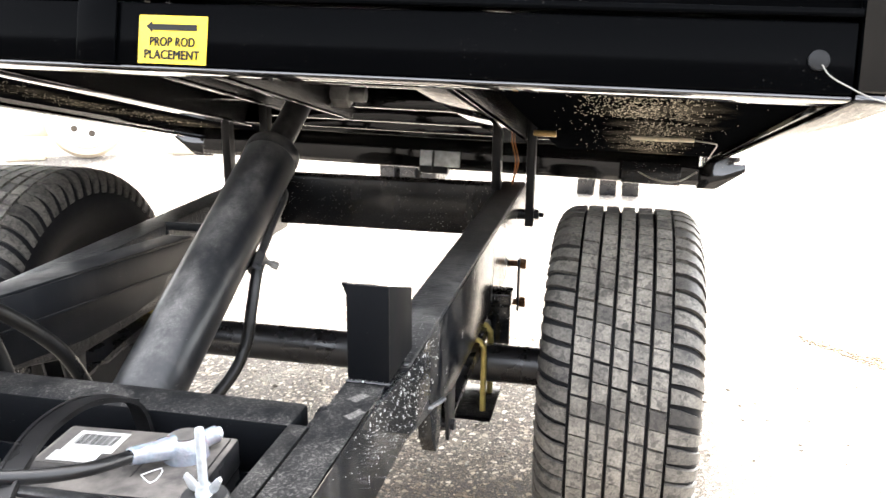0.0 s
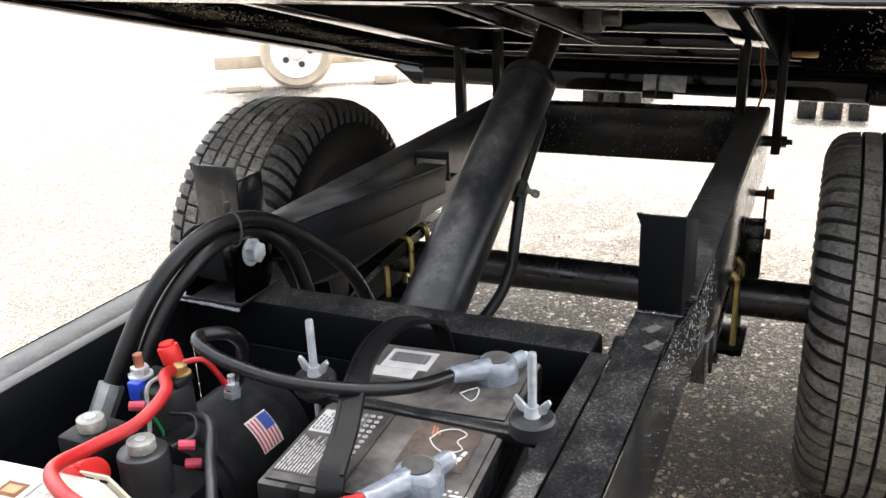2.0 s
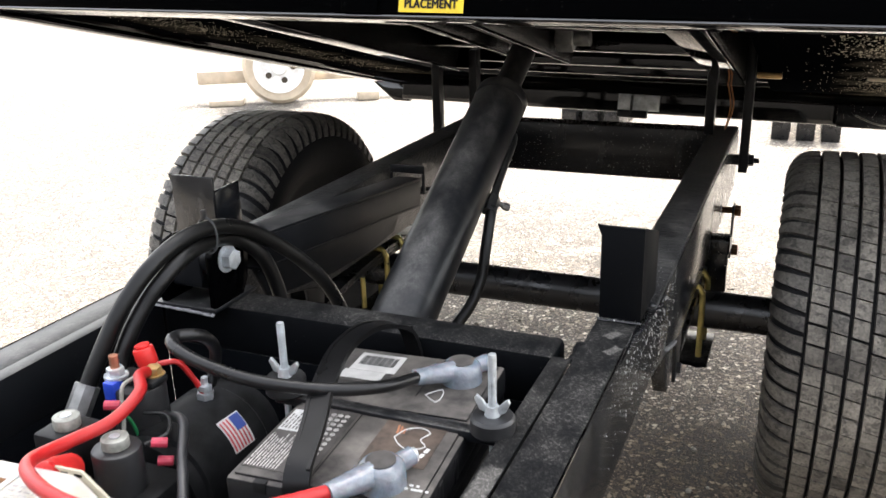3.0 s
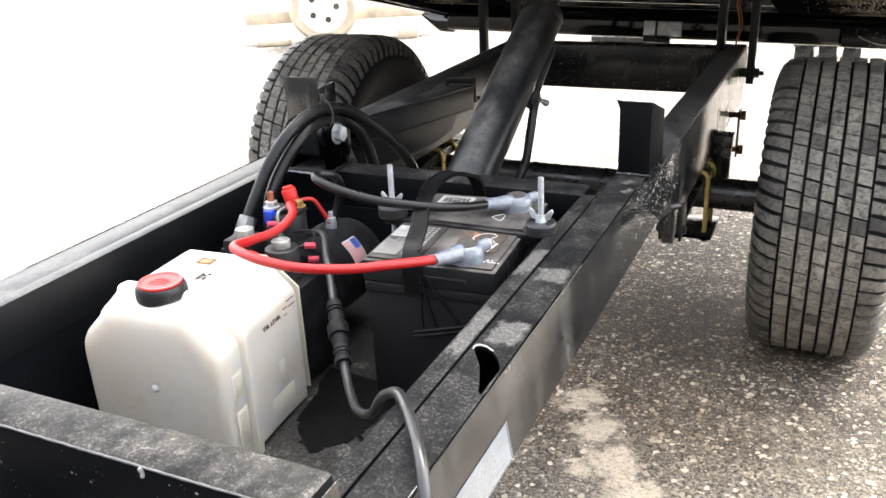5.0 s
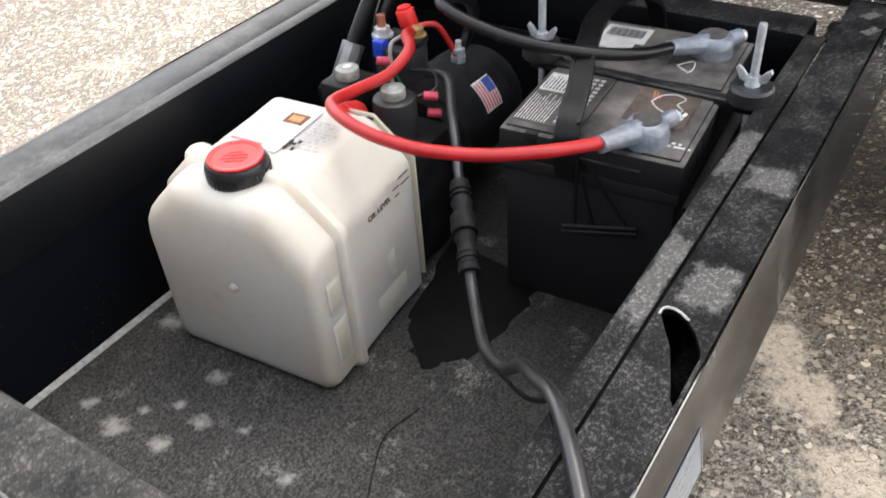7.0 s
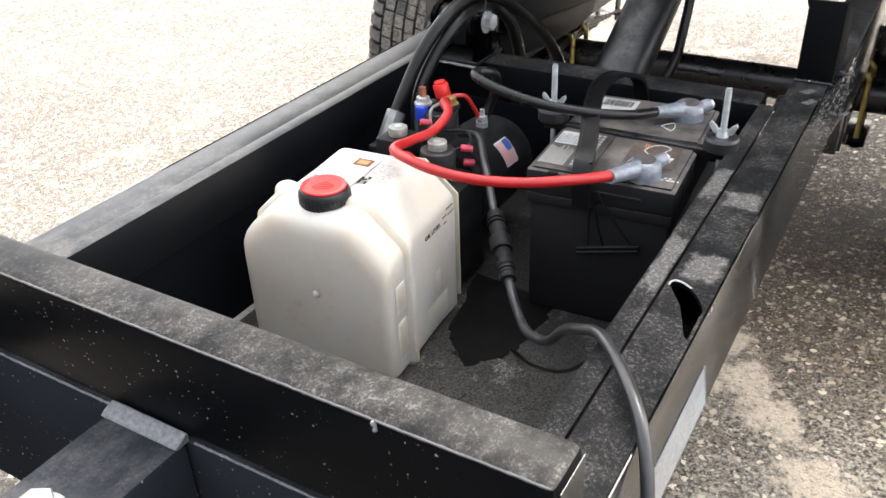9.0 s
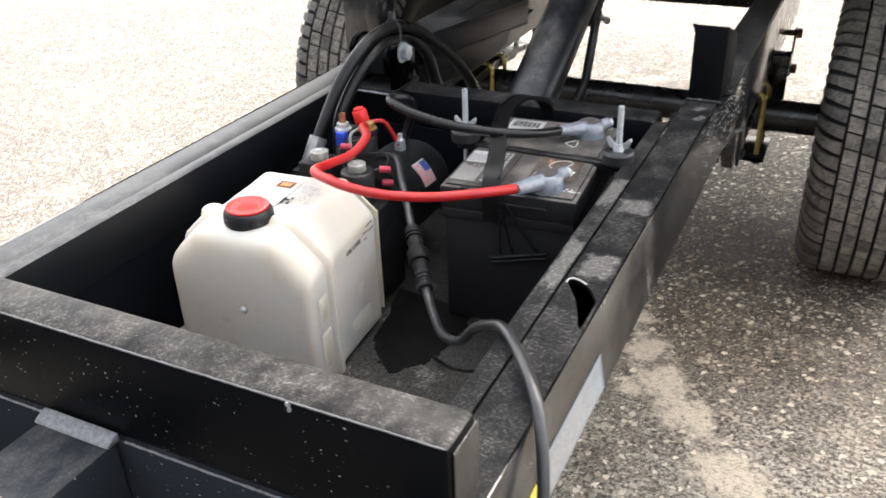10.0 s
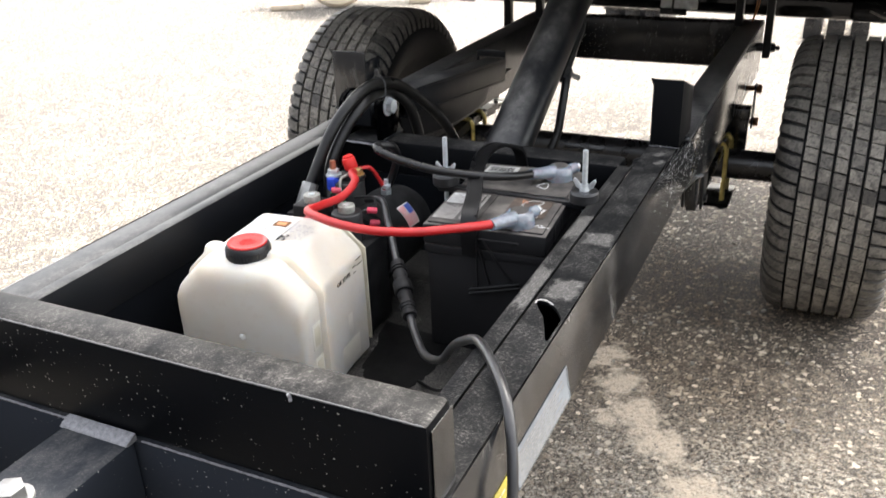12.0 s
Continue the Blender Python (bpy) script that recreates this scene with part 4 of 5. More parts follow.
# ---- prop arm lying along the frame ----
arm = thing("prop_arm", "dark steel prop arm lying folded along the frame", "prop arm", pose(-0.196, 0.48, 0.56))
tube = [(0.050, 0.0268), (0.545, -0.0222), (0.539, -0.0646), (0.050, -0.0136)]
x0, x1, w = -0.001, 0.045, 0.004
body = part("arm_tube", prismed([(0.050, 0.0312), (0.546, -0.0178), (0.546, -0.0218), (0.050, 0.0272)], "x", x0 - 0.0004, x1 + 0.0004, 0.0008), "steel_arm", arm, "scuffed dark box tube with an open end")
part("tube_side", prismed(tube, "x", x1 - w, x1, 0.0008), "steel_arm", body)
part("tube_side", prismed(tube, "x", x0, x0 + w, 0.0008), "steel_arm", body)
part("tube_bottom", prismed([(0.050, -0.0140), (0.540, -0.0650), (0.539, -0.0692), (0.050, -0.0182)], "x", x0, x1, 0.0008), "steel_arm", body)
part("arm_web", prismed([(0.060, -0.019), (0.090, -0.075), (0.260, -0.098), (0.390, -0.103), (0.470, -0.098), (0.500, -0.066)], "x", 0.018, 0.024, 0.001), "steel_arm", arm, "dark plate below the arm")
part("arm_head", prismed([(-0.040, 0.030), (0.020, 0.036), (0.052, 0.029), (0.052, -0.017), (0.0, -0.030), (-0.040, -0.010)], "x", -0.022, 0.022, 0.003), "steel_arm", arm)
part("arm_eye", rodded((-0.030, -0.018, 0.022), (0.030, -0.018, 0.022), 0.021, 24, bevel=0.002), "steel", arm)

# ---- lift cylinder ----
C0, C1 = Vector((0.005, 0.535, 0.420)), Vector((0.005, 1.018, 0.691))
cd = (C1 - C0).normalized()
cylinder = thing("lift_cylinder", "black hydraulic lift cylinder leaning up to the bed", "hydraulic cylinder", Matrix.Translation(C0))


def local(ob, p):
    return Vector(p) - ob.matrix_world.translation


bm = rodded((0, 0, 0), C1 - C0, 0.0425, 48, bevel=0.006)
barrel = part("barrel", bm, "barrel", cylinder, "scuffed satin black cylinder barrel")
part("gland", rodded(C1 - C0 - cd * 0.02, C1 - C0 + cd * 0.004, 0.0435, 48, bevel=0.003), "barrel", barrel)
part("rod", rodded(C1 - C0, C1 - C0 + cd * 0.165, 0.0215, 32), "barrel", cylinder)
part("base_eye", rodded((-0.05, -0.012, -0.008), (0.05, -0.012, -0.008), 0.036, 32, bevel=0.003), "barrel", cylinder)
bm = bmesh.new()
a, b = local(cylinder, (0.043, 0.965, 0.636)), local(cylinder, (0.044, 0.865, 0.566))
sweep(bm, [a + Vector((-0.015, 0.01, 0.012)), a, a.lerp(b, 0.5), b], circle(0.0065, 12), 6)
hexbolt(bm, b, b + (b - a).normalized() * 0.03, 0.012, False)
part("port_tube", bm, "barrel", cylinder, "dark port tube with a fitting")
bm = rodded(local(cylinder, (0.044, 0.875, 0.556)), local(cylinder, (0.062, 0.885, 0.545)), 0.0045, 12)
hexbolt(bm, local(cylinder, (0.054, 0.880, 0.550)), local(cylinder, (0.062, 0.885, 0.545)), 0.0062, False)
part("fitting", bm, "dull_zinc", cylinder, "small grey fitting")
part("hose", swept([local(cylinder, p) for p in ((0.048, 0.848, 0.556), (0.049, 0.832, 0.535), (0.049, 0.815, 0.50), (0.046, 0.795, 0.45), (0.032, 0.765, 0.41), (0.005, 0.710, 0.375), (-0.02, 0.64, 0.36))], 0.0085, 12), "hose", cylinder, "black rubber return hose")

# ---- dump bed, tipped up ----
BED = pose(0, 0.679, 0.848, -12.3, 1.07, 0)
bed = thing("dump_bed", "glossy black steel dump bed tipped up on its hinge", "dump bed", BED)
part("front_tube", boxed(-0.778, 0.778, 0.0, 0.055, 0.0015, 0.076, 0.004), "steel_face", bed)
part("front_wall", boxed(-0.780, 0.780, 0.012, 0.020, 0.080, 1.02, 0.002), "steel_face", bed)
part("front_ledge", boxed(-0.780, 0.780, -0.006, 0.012, 0.079, 0.088, 0.002), "steel_face", bed)
part("front_rib", boxed(-0.094, -0.042, -0.006, -0.0005, 0.002, 0.076, 0.002), "steel_face", bed)
part("bottom_lip", boxed(-0.777, 0.777, 0.001, 0.055, -0.003, 0.001, 0.001), "steel_lip", bed, "shiny lower lip of the front tube")
for s in (1, -1):
    part("side_wall", flip(boxed(0.7805, 0.812, -0.004, 1.70, 0.004, 1.02, 0.004), s), "steel_bed", bed)
    part("side_lip", flip(boxed(0.779, 0.824, -0.004, 1.70, -0.006, 0.003, 0.002), s), "steel_lip", bed, "shiny lower lip of the side wall")
    web = prismed([(0.056, 0.0065), (0.960, 0.0065), (1.010, 0.094), (0.056, 0.094)], "x", 0.3450, 0.3505, 0.001)
    rail = part("bed_rail", flip(web, s), "steel_web_bed", bed, "dark channel rail under the bed")
    part("rail_flange", flip(prismed([(0.056, 0.0), (0.955, 0.0), (0.955, 0.006), (0.056, 0.006)], "x", 0.300, 0.3505, 0.001), s), "steel_lip", rail, "shiny lower flange")
    part("rail_back", flip(prismed([(0.056, 0.0065), (0.915, 0.0065), (0.960, 0.094), (0.056, 0.094)], "x", 0.300, 0.305, 0), s), "steel_web_bed", rail)
for y in (0.36, 0.71, 1.05, 1.34, 1.54):
    part("cross_member", boxed(*((-0.7795, 0.7795) if y > 1.335 else (-0.298, 0.298)), y, y + 0.045, 0.035, 0.095, 0.003), "steel_bed", bed)
for s in (1, -1):
    part("floor_pan", flip(boxed(0.3920, 0.7785, 0.056, 1.335, 0.014, 0.018, 0), s), "steel_pan", bed, "flat black underside splashed with pale mud")
part("bed_floor", boxed(-0.780, 0.780, 0.021, 1.695, 0.0955, 0.100, 0), "steel_bed", bed)
part("rear_tube", boxed(-0.780, 0.780, 1.645, 1.695, -0.052, 0.070, 0.004), "steel_bed", bed)
part("rear_wall", boxed(-0.780, 0.780, 1.685, 1.698, 0.102, 1.02, 0.002), "steel_bed", bed)
for s in (1, -1):
    part("corner_foot", flip(prismed([(0.7810, -0.058), (0.835, -0.058), (0.916, -0.002), (0.916, 0.020), (0.7810, 0.020)], "y", 1.702, 1.730, 0.002), s), "steel_bed", bed)


def mud_drops(side, seed):
    """Small dried drops of mud that hang under the bed's floor, thick in one lane behind the tyre."""
    rnd, bm = random.Random(seed), bmesh.new()
    for count, x0, x1, y0, y1, big in ((900, 0.475, 0.675, 0.14, 0.45, 0.0014), (520, 0.545, 0.690, 0.48, 1.20, 0.0015), (420, 0.410, 0.765, 0.10, 1.32, 0.0012)):
        for _ in range(count):
            if side < 0 and rnd.random() < 0.55:
                continue
            x, y, r = x0 + (x1 - x0) * (rnd.random() + rnd.random()) / 2, rnd.uniform(y0, y1), rnd.uniform(0.35, 1.0) * big
            vs = [bm.verts.new((side * (x + dx * r), y + dy * r * 1.3, 0.0139 + dz * r)) for dx, dy, dz in ((1, 0, 0), (0, 1, 0), (-1, 0, 0), (0, -1, 0), (0, 0, -1))]
            for a, b in ((0, 1), (1, 2), (2, 3), (3, 0)):
                bm.faces.new((vs[a], vs[b], vs[4]))
    return bm


for side, seed in ((1, 71), (-1, 72)):
    tagged(part("mud_spatter", mud_drops(side, seed), "dried_mud", bed, "dried pale mud drops under the floor"), kind="stuff")
for x, y1 in ((-0.036, 0.48), (0.046, 0.62)):
    plate = part("lift_bracket", prismed([(0.056, 0.004), (y1 + 0.002, 0.004), (y1 + 0.05, 0.094), (0.056, 0.094)], "x", x, x + 0.008, 0.001), "steel_web_bed", bed)
    part("bracket_edge", boxed(x - 0.0005, x + 0.0085, 0.056, y1, -0.001, 0.0035, 0.0008), "steel_lip", plate, "shiny lower edge of the bracket")
pin = Vector((0, 0.497, 0.034))
bm = rodded(pin + Vector((-0.05, 0, 0)), pin + Vector((0.088, 0, 0)), 0.0125, 20)
hexbolt(bm, pin + Vector((0.058, 0, 0)), pin + Vector((0.088, 0, 0)), 0.0235, False)
rod(bm, pin + Vector((0.088, 0, 0)), pin + Vector((0.116, 0, 0)), 0.0125, 20, bevel=0.001)
part("lift_pin", bm, "dull_zinc", bed, "large dull hex nut on the lift pin")
bm = boxed(-0.047, 0.075, 1.625, 1.644, -0.045, 0.002, 0.002)
part("latch_plate", bm, "zinc", bed, "grey metal latch plate")
bm = boxed(-0.047, 0.043, 1.62, 1.644, -0.068, -0.046, 0.003)
rod(bm, (-0.005, 1.622, -0.06), (-0.005, 1.622, 0.0), 0.004, 8)
part("latch_foot", bm, "steel", bed)
bm = boxed(0.560, 0.728, 1.615, 1.644, -0.057, 0.005, 0.003)
part("junction_box", bm, "steel_wet", bed, "black box with pale specks")
part("clip", boxed(0.380, 0.426, 0.78, 0.793, 0.002, 0.0135, 0.003), "brass", bed, "brown wire clip")
part("wire_sleeve", swept([(0.572, 0.78, 0.009), (0.630, 0.775, 0.008), (0.690, 0.772, 0.009)], 0.0040, 10), "dried_mud", bed, "mud-caked wire sleeve under the floor")
part("wire", swept([(0.690, 0.772, 0.009), (0.725, 0.80, 0.008), (0.742, 0.87, 0.010), (0.755, 1.05, 0.010), (0.770, 1.3, 0.008)], 0.0016, 8), "grey_wire", bed, "thin grey wire under the bed floor")
part("wire", swept([(0.60, 1.62, -0.02), (0.66, 1.59, -0.045), (0.72, 1.58, -0.045), (0.77, 1.60, -0.015)], 0.002, 8), "grey_wire", bed)
part("hole_plug", rodded((0.742, 0.002, 0.036), (0.742, -0.003, 0.036), 0.0105, 24, bevel=0.001), "motor", bed, "round grey plug in the front tube")
part("wire", swept([(0.745, -0.004, 0.031), (0.752, -0.009, 0.020), (0.768, -0.012, 0.010), (0.800, -0.011, -0.003), (0.86, 0.0, -0.012)], 0.0008, 8), "grey_wire", bed, "thin grey wire from the plug")
lab = part("sticker", boxed(-0.0140, 0.0730, -0.0012, -0.0004, 0.004, 0.060, 0), "yellow", bed, "yellow sticker that reads PROP ROD PLACEMENT below an arrow")
face = Matrix.Translation((0.0295, -0.0020, 0.032)) @ Matrix.Rotation(radians(90), 4, "X")
arrow = part("arrow", prismed([(-0.034, 0.015), (-0.026, 0.0215), (-0.026, 0.0180), (0.031, 0.0180), (0.031, 0.0110), (-0.026, 0.0110), (-0.026, 0.0075)], "z", 0, 0.0006), "ink", lab)
arrow.data.transform(face)
letters("lettering", "PROP ROD", 0.0150, face @ Matrix.Translation((0, -0.0030, 0)), "ink", lab, 0.057, bold=0.045)
letters("lettering", "PLACEMENT", 0.0150, face @ Matrix.Translation((0, -0.0180, 0)), "ink", lab, 0.070, bold=0.045)


# ---- power pack in the tongue box ----
FLOOR = 0.3225
tank_m = pose(-0.105, 0.047, FLOOR + 0.001, 0, 0, 4.3) @ Matrix.Diagonal((0.99, 0.96, 0.955, 1))
pump = thing("hydraulic_power_pack", "hydraulic pump with milky white oil tank and black motor", "hydraulic pump", tank_m)


def rounded_section(hw, h, top, low, inset=0.0, seg=4):
    """Outline (x, z) of the tank across: shoulders cut at a slant and eased, small corners below."""
    hw, h = hw - inset, h - inset
    raw = [(-hw, low + inset), (-hw + low, inset), (hw - low, inset), (hw, low + inset), (hw, h - top), (hw - top, h), (-(hw - top), h), (-hw, h - top)]
    out, n = [], len(raw)
    for i, p in enumerate(raw):
        a, b = Vector(raw[i - 1]), Vector(raw[(i + 1) % n])
        p = Vector(p)
        r = min(0.009 if i > 3 else 0.004, (a - p).length * 0.45, (b - p).length * 0.45)
        u, v = p + (a - p).normalized() * r, p + (b - p).normalized() * r
        for k in range(seg + 1):
            t = k / seg
            q2 = u.lerp(p, t).lerp(p.lerp(v, t), t)
            out.append((q2.x, q2.y))
    return out


def loft(bm, rings):
    vs = [[bm.verts.new(p) for p in ring] for ring in rings]
    n = len(vs[0])
    for a, b in zip(vs, vs[1:]):
        for i in range(n):
            bm.faces.new((a[i], a[(i + 1) % n], b[(i + 1) % n], b[i]))
    bm.faces.new(vs[0][::-1]), bm.faces.new(vs[-1])
    return bm


def tank_ring(y, inset, top=0.046, hw=0.096, h=0.208):
    return [(x, y, z) for x, z in rounded_section(hw, h, top, 0.006, inset)]


bm = bmesh.new()
loft(bm, [tank_ring(-0.1050, 0.013, 0.040, h=0.182), tank_ring(-0.1046, 0.008, 0.042, h=0.188), tank_ring(-0.1030, 0.004, 0.044, h=0.194), tank_ring(-0.0990, 0.0012, 0.045, h=0.200),
          tank_ring(-0.0920, 0.0, 0.045, h=0.2045), tank_ring(-0.0820, 0.0, 0.044, h=0.2072), tank_ring(-0.0650, 0.0, 0.044), tank_ring(-0.0625, -0.0022, 0.044), tank_ring(-0.0595, -0.0052, 0.044), tank_ring(-0.0520, -0.0055, 0.044),
          tank_ring(-0.0490, -0.0030, 0.043), tank_ring(-0.0465, 0.0, 0.042), tank_ring(0.02, 0.0008, 0.040), tank_ring(0.062, 0.0, 0.040), tank_ring(0.068, 0.0, 0.040), tank_ring(0.071, 0.003, 0.040)])
tank = part("tank", bm, "tank", pump, "milky white plastic oil tank with a yellowed seam", 40)
# raised panels on the side and the dimple on the front
for z0, z1 in ((0.022, 0.078), (0.090, 0.128)):
    panel = part("side_panel", boxed(0.0940, 0.0968, -0.089, -0.067, z0, z1, 0.0014), "tank_skin", tank)
    part("panel_inset", boxed(0.0950, 0.0972, -0.085, -0.071, z0 + 0.005, z1 - 0.005, 0.0006), "tank_aged", panel, "yellowed see-through inset")
for z0, z1, x in ((0.014, 0.050, 0.0956), (0.056, 0.092, 0.0953)):
    part("side_step", boxed(0.092, x, -0.044, 0.066, z0, z1, 0.0018), "tank_skin", tank)
flange = part("back_flange", prismed([(0.030, 0.2100), (0.058, 0.2100), (0.0995, 0.1700), (0.0995, 0.0200), (0.088, 0.0200), (0.086, 0.160), (0.052, 0.196)], "y", 0.0712, 0.0742, 0.0006), "tank_aged", tank, "pale mounting flange at the tank's back")
for x in (0.036, 0.050):
    part("flange_slot", boxed(x, x + 0.009, 0.0708, 0.0746, 0.2030, 0.2072, 0.0012), "ink", flange)
bm = bmesh.new()
bmesh.ops.create_uvsphere(bm, u_segments=16, v_segments=10, radius=0.007, matrix=Matrix.Translation((0.002, -0.1045, 0.106)) @ Matrix.Diagonal((0.75, 0.7, 0.7, 1)))
part("mould_mark", bm, "tank", tank)
part("neck", rodded((-0.001, -0.060, 0.196), (-0.001, -0.060, 0.209), 0.0235, 32), "tank", tank)
part("shoulder_knob", boxed(-0.082, -0.056, -0.050, -0.024, 0.176, 0.205, 0.009), "tank", tank)
# filler cap
prof = [(0.0, -0.005), (0.027, -0.005), (0.0288, -0.003), (0.0285, 0.015), (0.0268, 0.0185), (0.0, 0.0185)]
cap = part("cap", lathed([(max(r, 0.0005), 0.205 + h) for r, h in prof], 40, "z", Matrix.Translation((-0.001, -0.060, 0))), "black_plastic", tank, "black filler cap with a red top")
bm = bmesh.new()
for i in range(40):
    a = 2 * math.pi * i / 40
    m = Matrix.Translation((-0.001, -0.060, 0.2125)) @ Matrix.Rotation(a, 4, "Z")
    block(bm, 0.0275, 0.0293, -0.0011, 0.0011, -0.009, 0.004, 0, m)
part("knurl", bm, "black_plastic", cap)
part("cap_top", lathed([(0.0005, 0.2238), (0.021, 0.2238), (0.0235, 0.2228), (0.025, 0.2236), (0.0256, 0.2255), (0.0250, 0.2265), (0.022, 0.2262), (0.0205, 0.2252), (0.0005, 0.2250)], 40, "z", Matrix.Translation((-0.001, -0.060, 0))), "red_plastic", cap, "red disc of the filler cap")
part("cap_mark", bars([(-0.011, 0.011, 0.001, 0.003), (-0.013, 0.012, -0.004, -0.002), (-0.009, 0.009, -0.009, -0.007), (-0.007, 0.006, 0.006, 0.008)], Matrix.Translation((-0.001, -0.060, 0.2250)) @ Matrix.Rotation(radians(30), 4, "Z"), 0.0008), "red_plastic", cap)
# printed labels on the tank's top
top = Matrix.Translation((0, 0, 0.2084))
lab = part("label", boxed(-0.052, 0.010, -0.022, 0.056, 0, 0.0004, 0, m=top), "paper_grey", tank, "white printed label on the tank")
up = Matrix.Translation((0, 0, 0.2089))
part("print", bars(print_lines(-0.050, -0.012, -0.004, 0.026, 6, 41, 0.4) + print_lines(-0.050, -0.015, 0.030, 0.052, 4, 42, 0.4), up, 0.0003), "ink_grey", lab)
part("print", bars([(-0.046, -0.010, -0.016, -0.013)], up, 0.0003), "ink_red", lab)
part("print", bars([(-0.018, 0.004, 0.028, 0.046)], up, 0.0003), "rust", lab)
part("print", bars([(-0.014, 0.000, 0.032, 0.042)], Matrix.Translation((0, 0, 0.2093)), 0.0003), "ink_orange", lab)
part("print", bars(print_lines(0.016, 0.050, -0.006, 0.045, 9, 43, 0.45), Matrix.Translation((0, 0, 0.2085)), 0.0003), "ink_grey", tank)
part("print", bars([(0.010, 0.014, -0.012, 0.004), (0.014, 0.019, -0.004, 0.000), (0.019, 0.022, -0.012, -0.006), (0.019, 0.022, 0.0, 0.006)], Matrix.Translation((0, 0, 0.2085)), 0.0003), "ink", tank)
side = Matrix(((0, 0, 1, 0.0962), (1, 0, 0, 0), (0, 1, 0, 0), (0, 0, 0, 1)))
letters("lettering", "OIL LEVEL", 0.0085, side @ Matrix.Translation((0.008, 0.149, 0)), "label_dark", tank, 0.040, 0.0003)
part("level_mark", bars([(0.044, 0.062, 0.161, 0.1622), (0.034, 0.044, 0.154, 0.1552), (0.048, 0.064, 0.152, 0.1532), (0.036, 0.044, 0.145, 0.1460)], side, 0.0004), "ink", tank)
# manifold, coils, plug, solenoid and motor
q = tank_m.inverted()


def world_rod(*pairs, seg=24, bevel=0.0):
    bm = bmesh.new()
    for a, b, r in pairs:
        rod(bm, q @ Vector(a), q @ Vector(b), r, seg, bevel=bevel)
    return bm


part("manifold", boxed(-0.165, -0.030, 0.148, 0.218, 0.33, 0.468, 0.003, m=q), "motor", pump, "dark valve block")
part("valve_coil", boxed(-0.152, -0.108, 0.158, 0.202, 0.469, 0.517, 0.004, m=q), "coil", pump, "dusty square valve coil")
part("coil_nut", world_rod(((-0.130, 0.180, 0.517), (-0.130, 0.180, 0.528), 0.0125), seg=20, bevel=0.0007), "white_plastic", pump, "off-white nut of the coil")
part("coil_plug", boxed(-0.182, -0.153, 0.196, 0.226, 0.462, 0.484, 0.003, m=q @ Matrix.Translation((-0.01, 0.0, 0.0))), "coil", pump)
part("valve_coil", world_rod(((-0.070, 0.176, 0.440), (-0.070, 0.176, 0.511), 0.0225), seg=32, bevel=0.003), "black_plastic", pump, "round black valve coil")
part("coil_nut", world_rod(((-0.070, 0.176, 0.511), (-0.070, 0.176, 0.521), 0.0125), seg=20, bevel=0.0007), "white_plastic", pump)
part("nut_hole", world_rod(((-0.070, 0.176, 0.5211), (-0.070, 0.176, 0.5222), 0.005), seg=8), "zinc", pump)
part("nut_hole", world_rod(((-0.130, 0.180, 0.5281), (-0.130, 0.180, 0.5292), 0.005), seg=8), "zinc", pump)
part("coil_print", bars([(-0.012, -0.002, 0.0, 0.002), (0.001, 0.010, 0.0, 0.002), (-0.010, 0.006, -0.005, -0.003)], q @ Matrix.Translation((-0.066, 0.1533, 0.472)) @ Matrix.Rotation(radians(90), 4, "X"), 0.0006), "ink_grey", pump)
part("breather_plug", world_rod(((-0.100, 0.150, 0.497), (-0.092, 0.120, 0.512), 0.0145), ((-0.092, 0.120, 0.512), (-0.0905, 0.113, 0.515), 0.0125), seg=16, bevel=0.002), "red_plastic", pump, "red plastic plug")
for p in ((-0.048, 0.196, 0.508), (-0.046, 0.198, 0.488), (-0.118, 0.214, 0.523)):
    part("crimp", world_rod((p, (p[0] + 0.012, p[1] + 0.008, p[2] - 0.002), 0.0048), seg=10, bevel=0.001), "pink_plastic", pump, "pink crimp connector")
part("solenoid", world_rod(((-0.118, 0.262, 0.440), (-0.118, 0.262, 0.524), 0.0265), seg=32, bevel=0.003), "black_plastic", pump, "black start solenoid")
part("solenoid_bridge", boxed(-0.140, -0.092, 0.252, 0.276, 0.524, 0.531, 0.002, m=q), "motor", pump)
part("stud", world_rod(((-0.136, 0.252, 0.528), (-0.136, 0.252, 0.555), 0.0048), seg=12), "copper", pump, "copper stud")
part("stud_nut", hexbolt(bmesh.new(), q @ Vector((-0.136, 0.252, 0.533)), q @ Vector((-0.136, 0.252, 0.542)), 0.009), "zinc", pump)
part("stud_nut", hexbolt(bmesh.new(), q @ Vector((-0.104, 0.270, 0.531)), q @ Vector((-0.104, 0.270, 0.540)), 0.008), "brass", pump)
part("boot", world_rod(((-0.123, 0.284, 0.532), (-0.128, 0.284, 0.550), 0.0108), ((-0.128, 0.284, 0.550), (-0.129, 0.284, 0.554), 0.008), seg=14, bevel=0.0015), "red_plastic", pump, "red rubber boot on a stud")
part("blue_terminal", boxed(-0.140, -0.126, 0.236, 0.250, 0.512, 0.532, 0.002, m=q), "blue_plastic", pump, "blue terminal cover")
part("wire", swept([q @ Vector(p) for p in ((-0.112, 0.256, 0.535), (-0.116, 0.238, 0.530), (-0.110, 0.228, 0.505), (-0.105, 0.218, 0.480))], 0.0022, 8), "white_plastic", pump, "white wire")
part("wire", swept([q @ Vector(p) for p in ((-0.118, 0.214, 0.520), (-0.112, 0.225, 0.512), (-0.108, 0.235, 0.495), (-0.105, 0.24, 0.47))], 0.0018, 8), "green_wire", pump, "green wire")
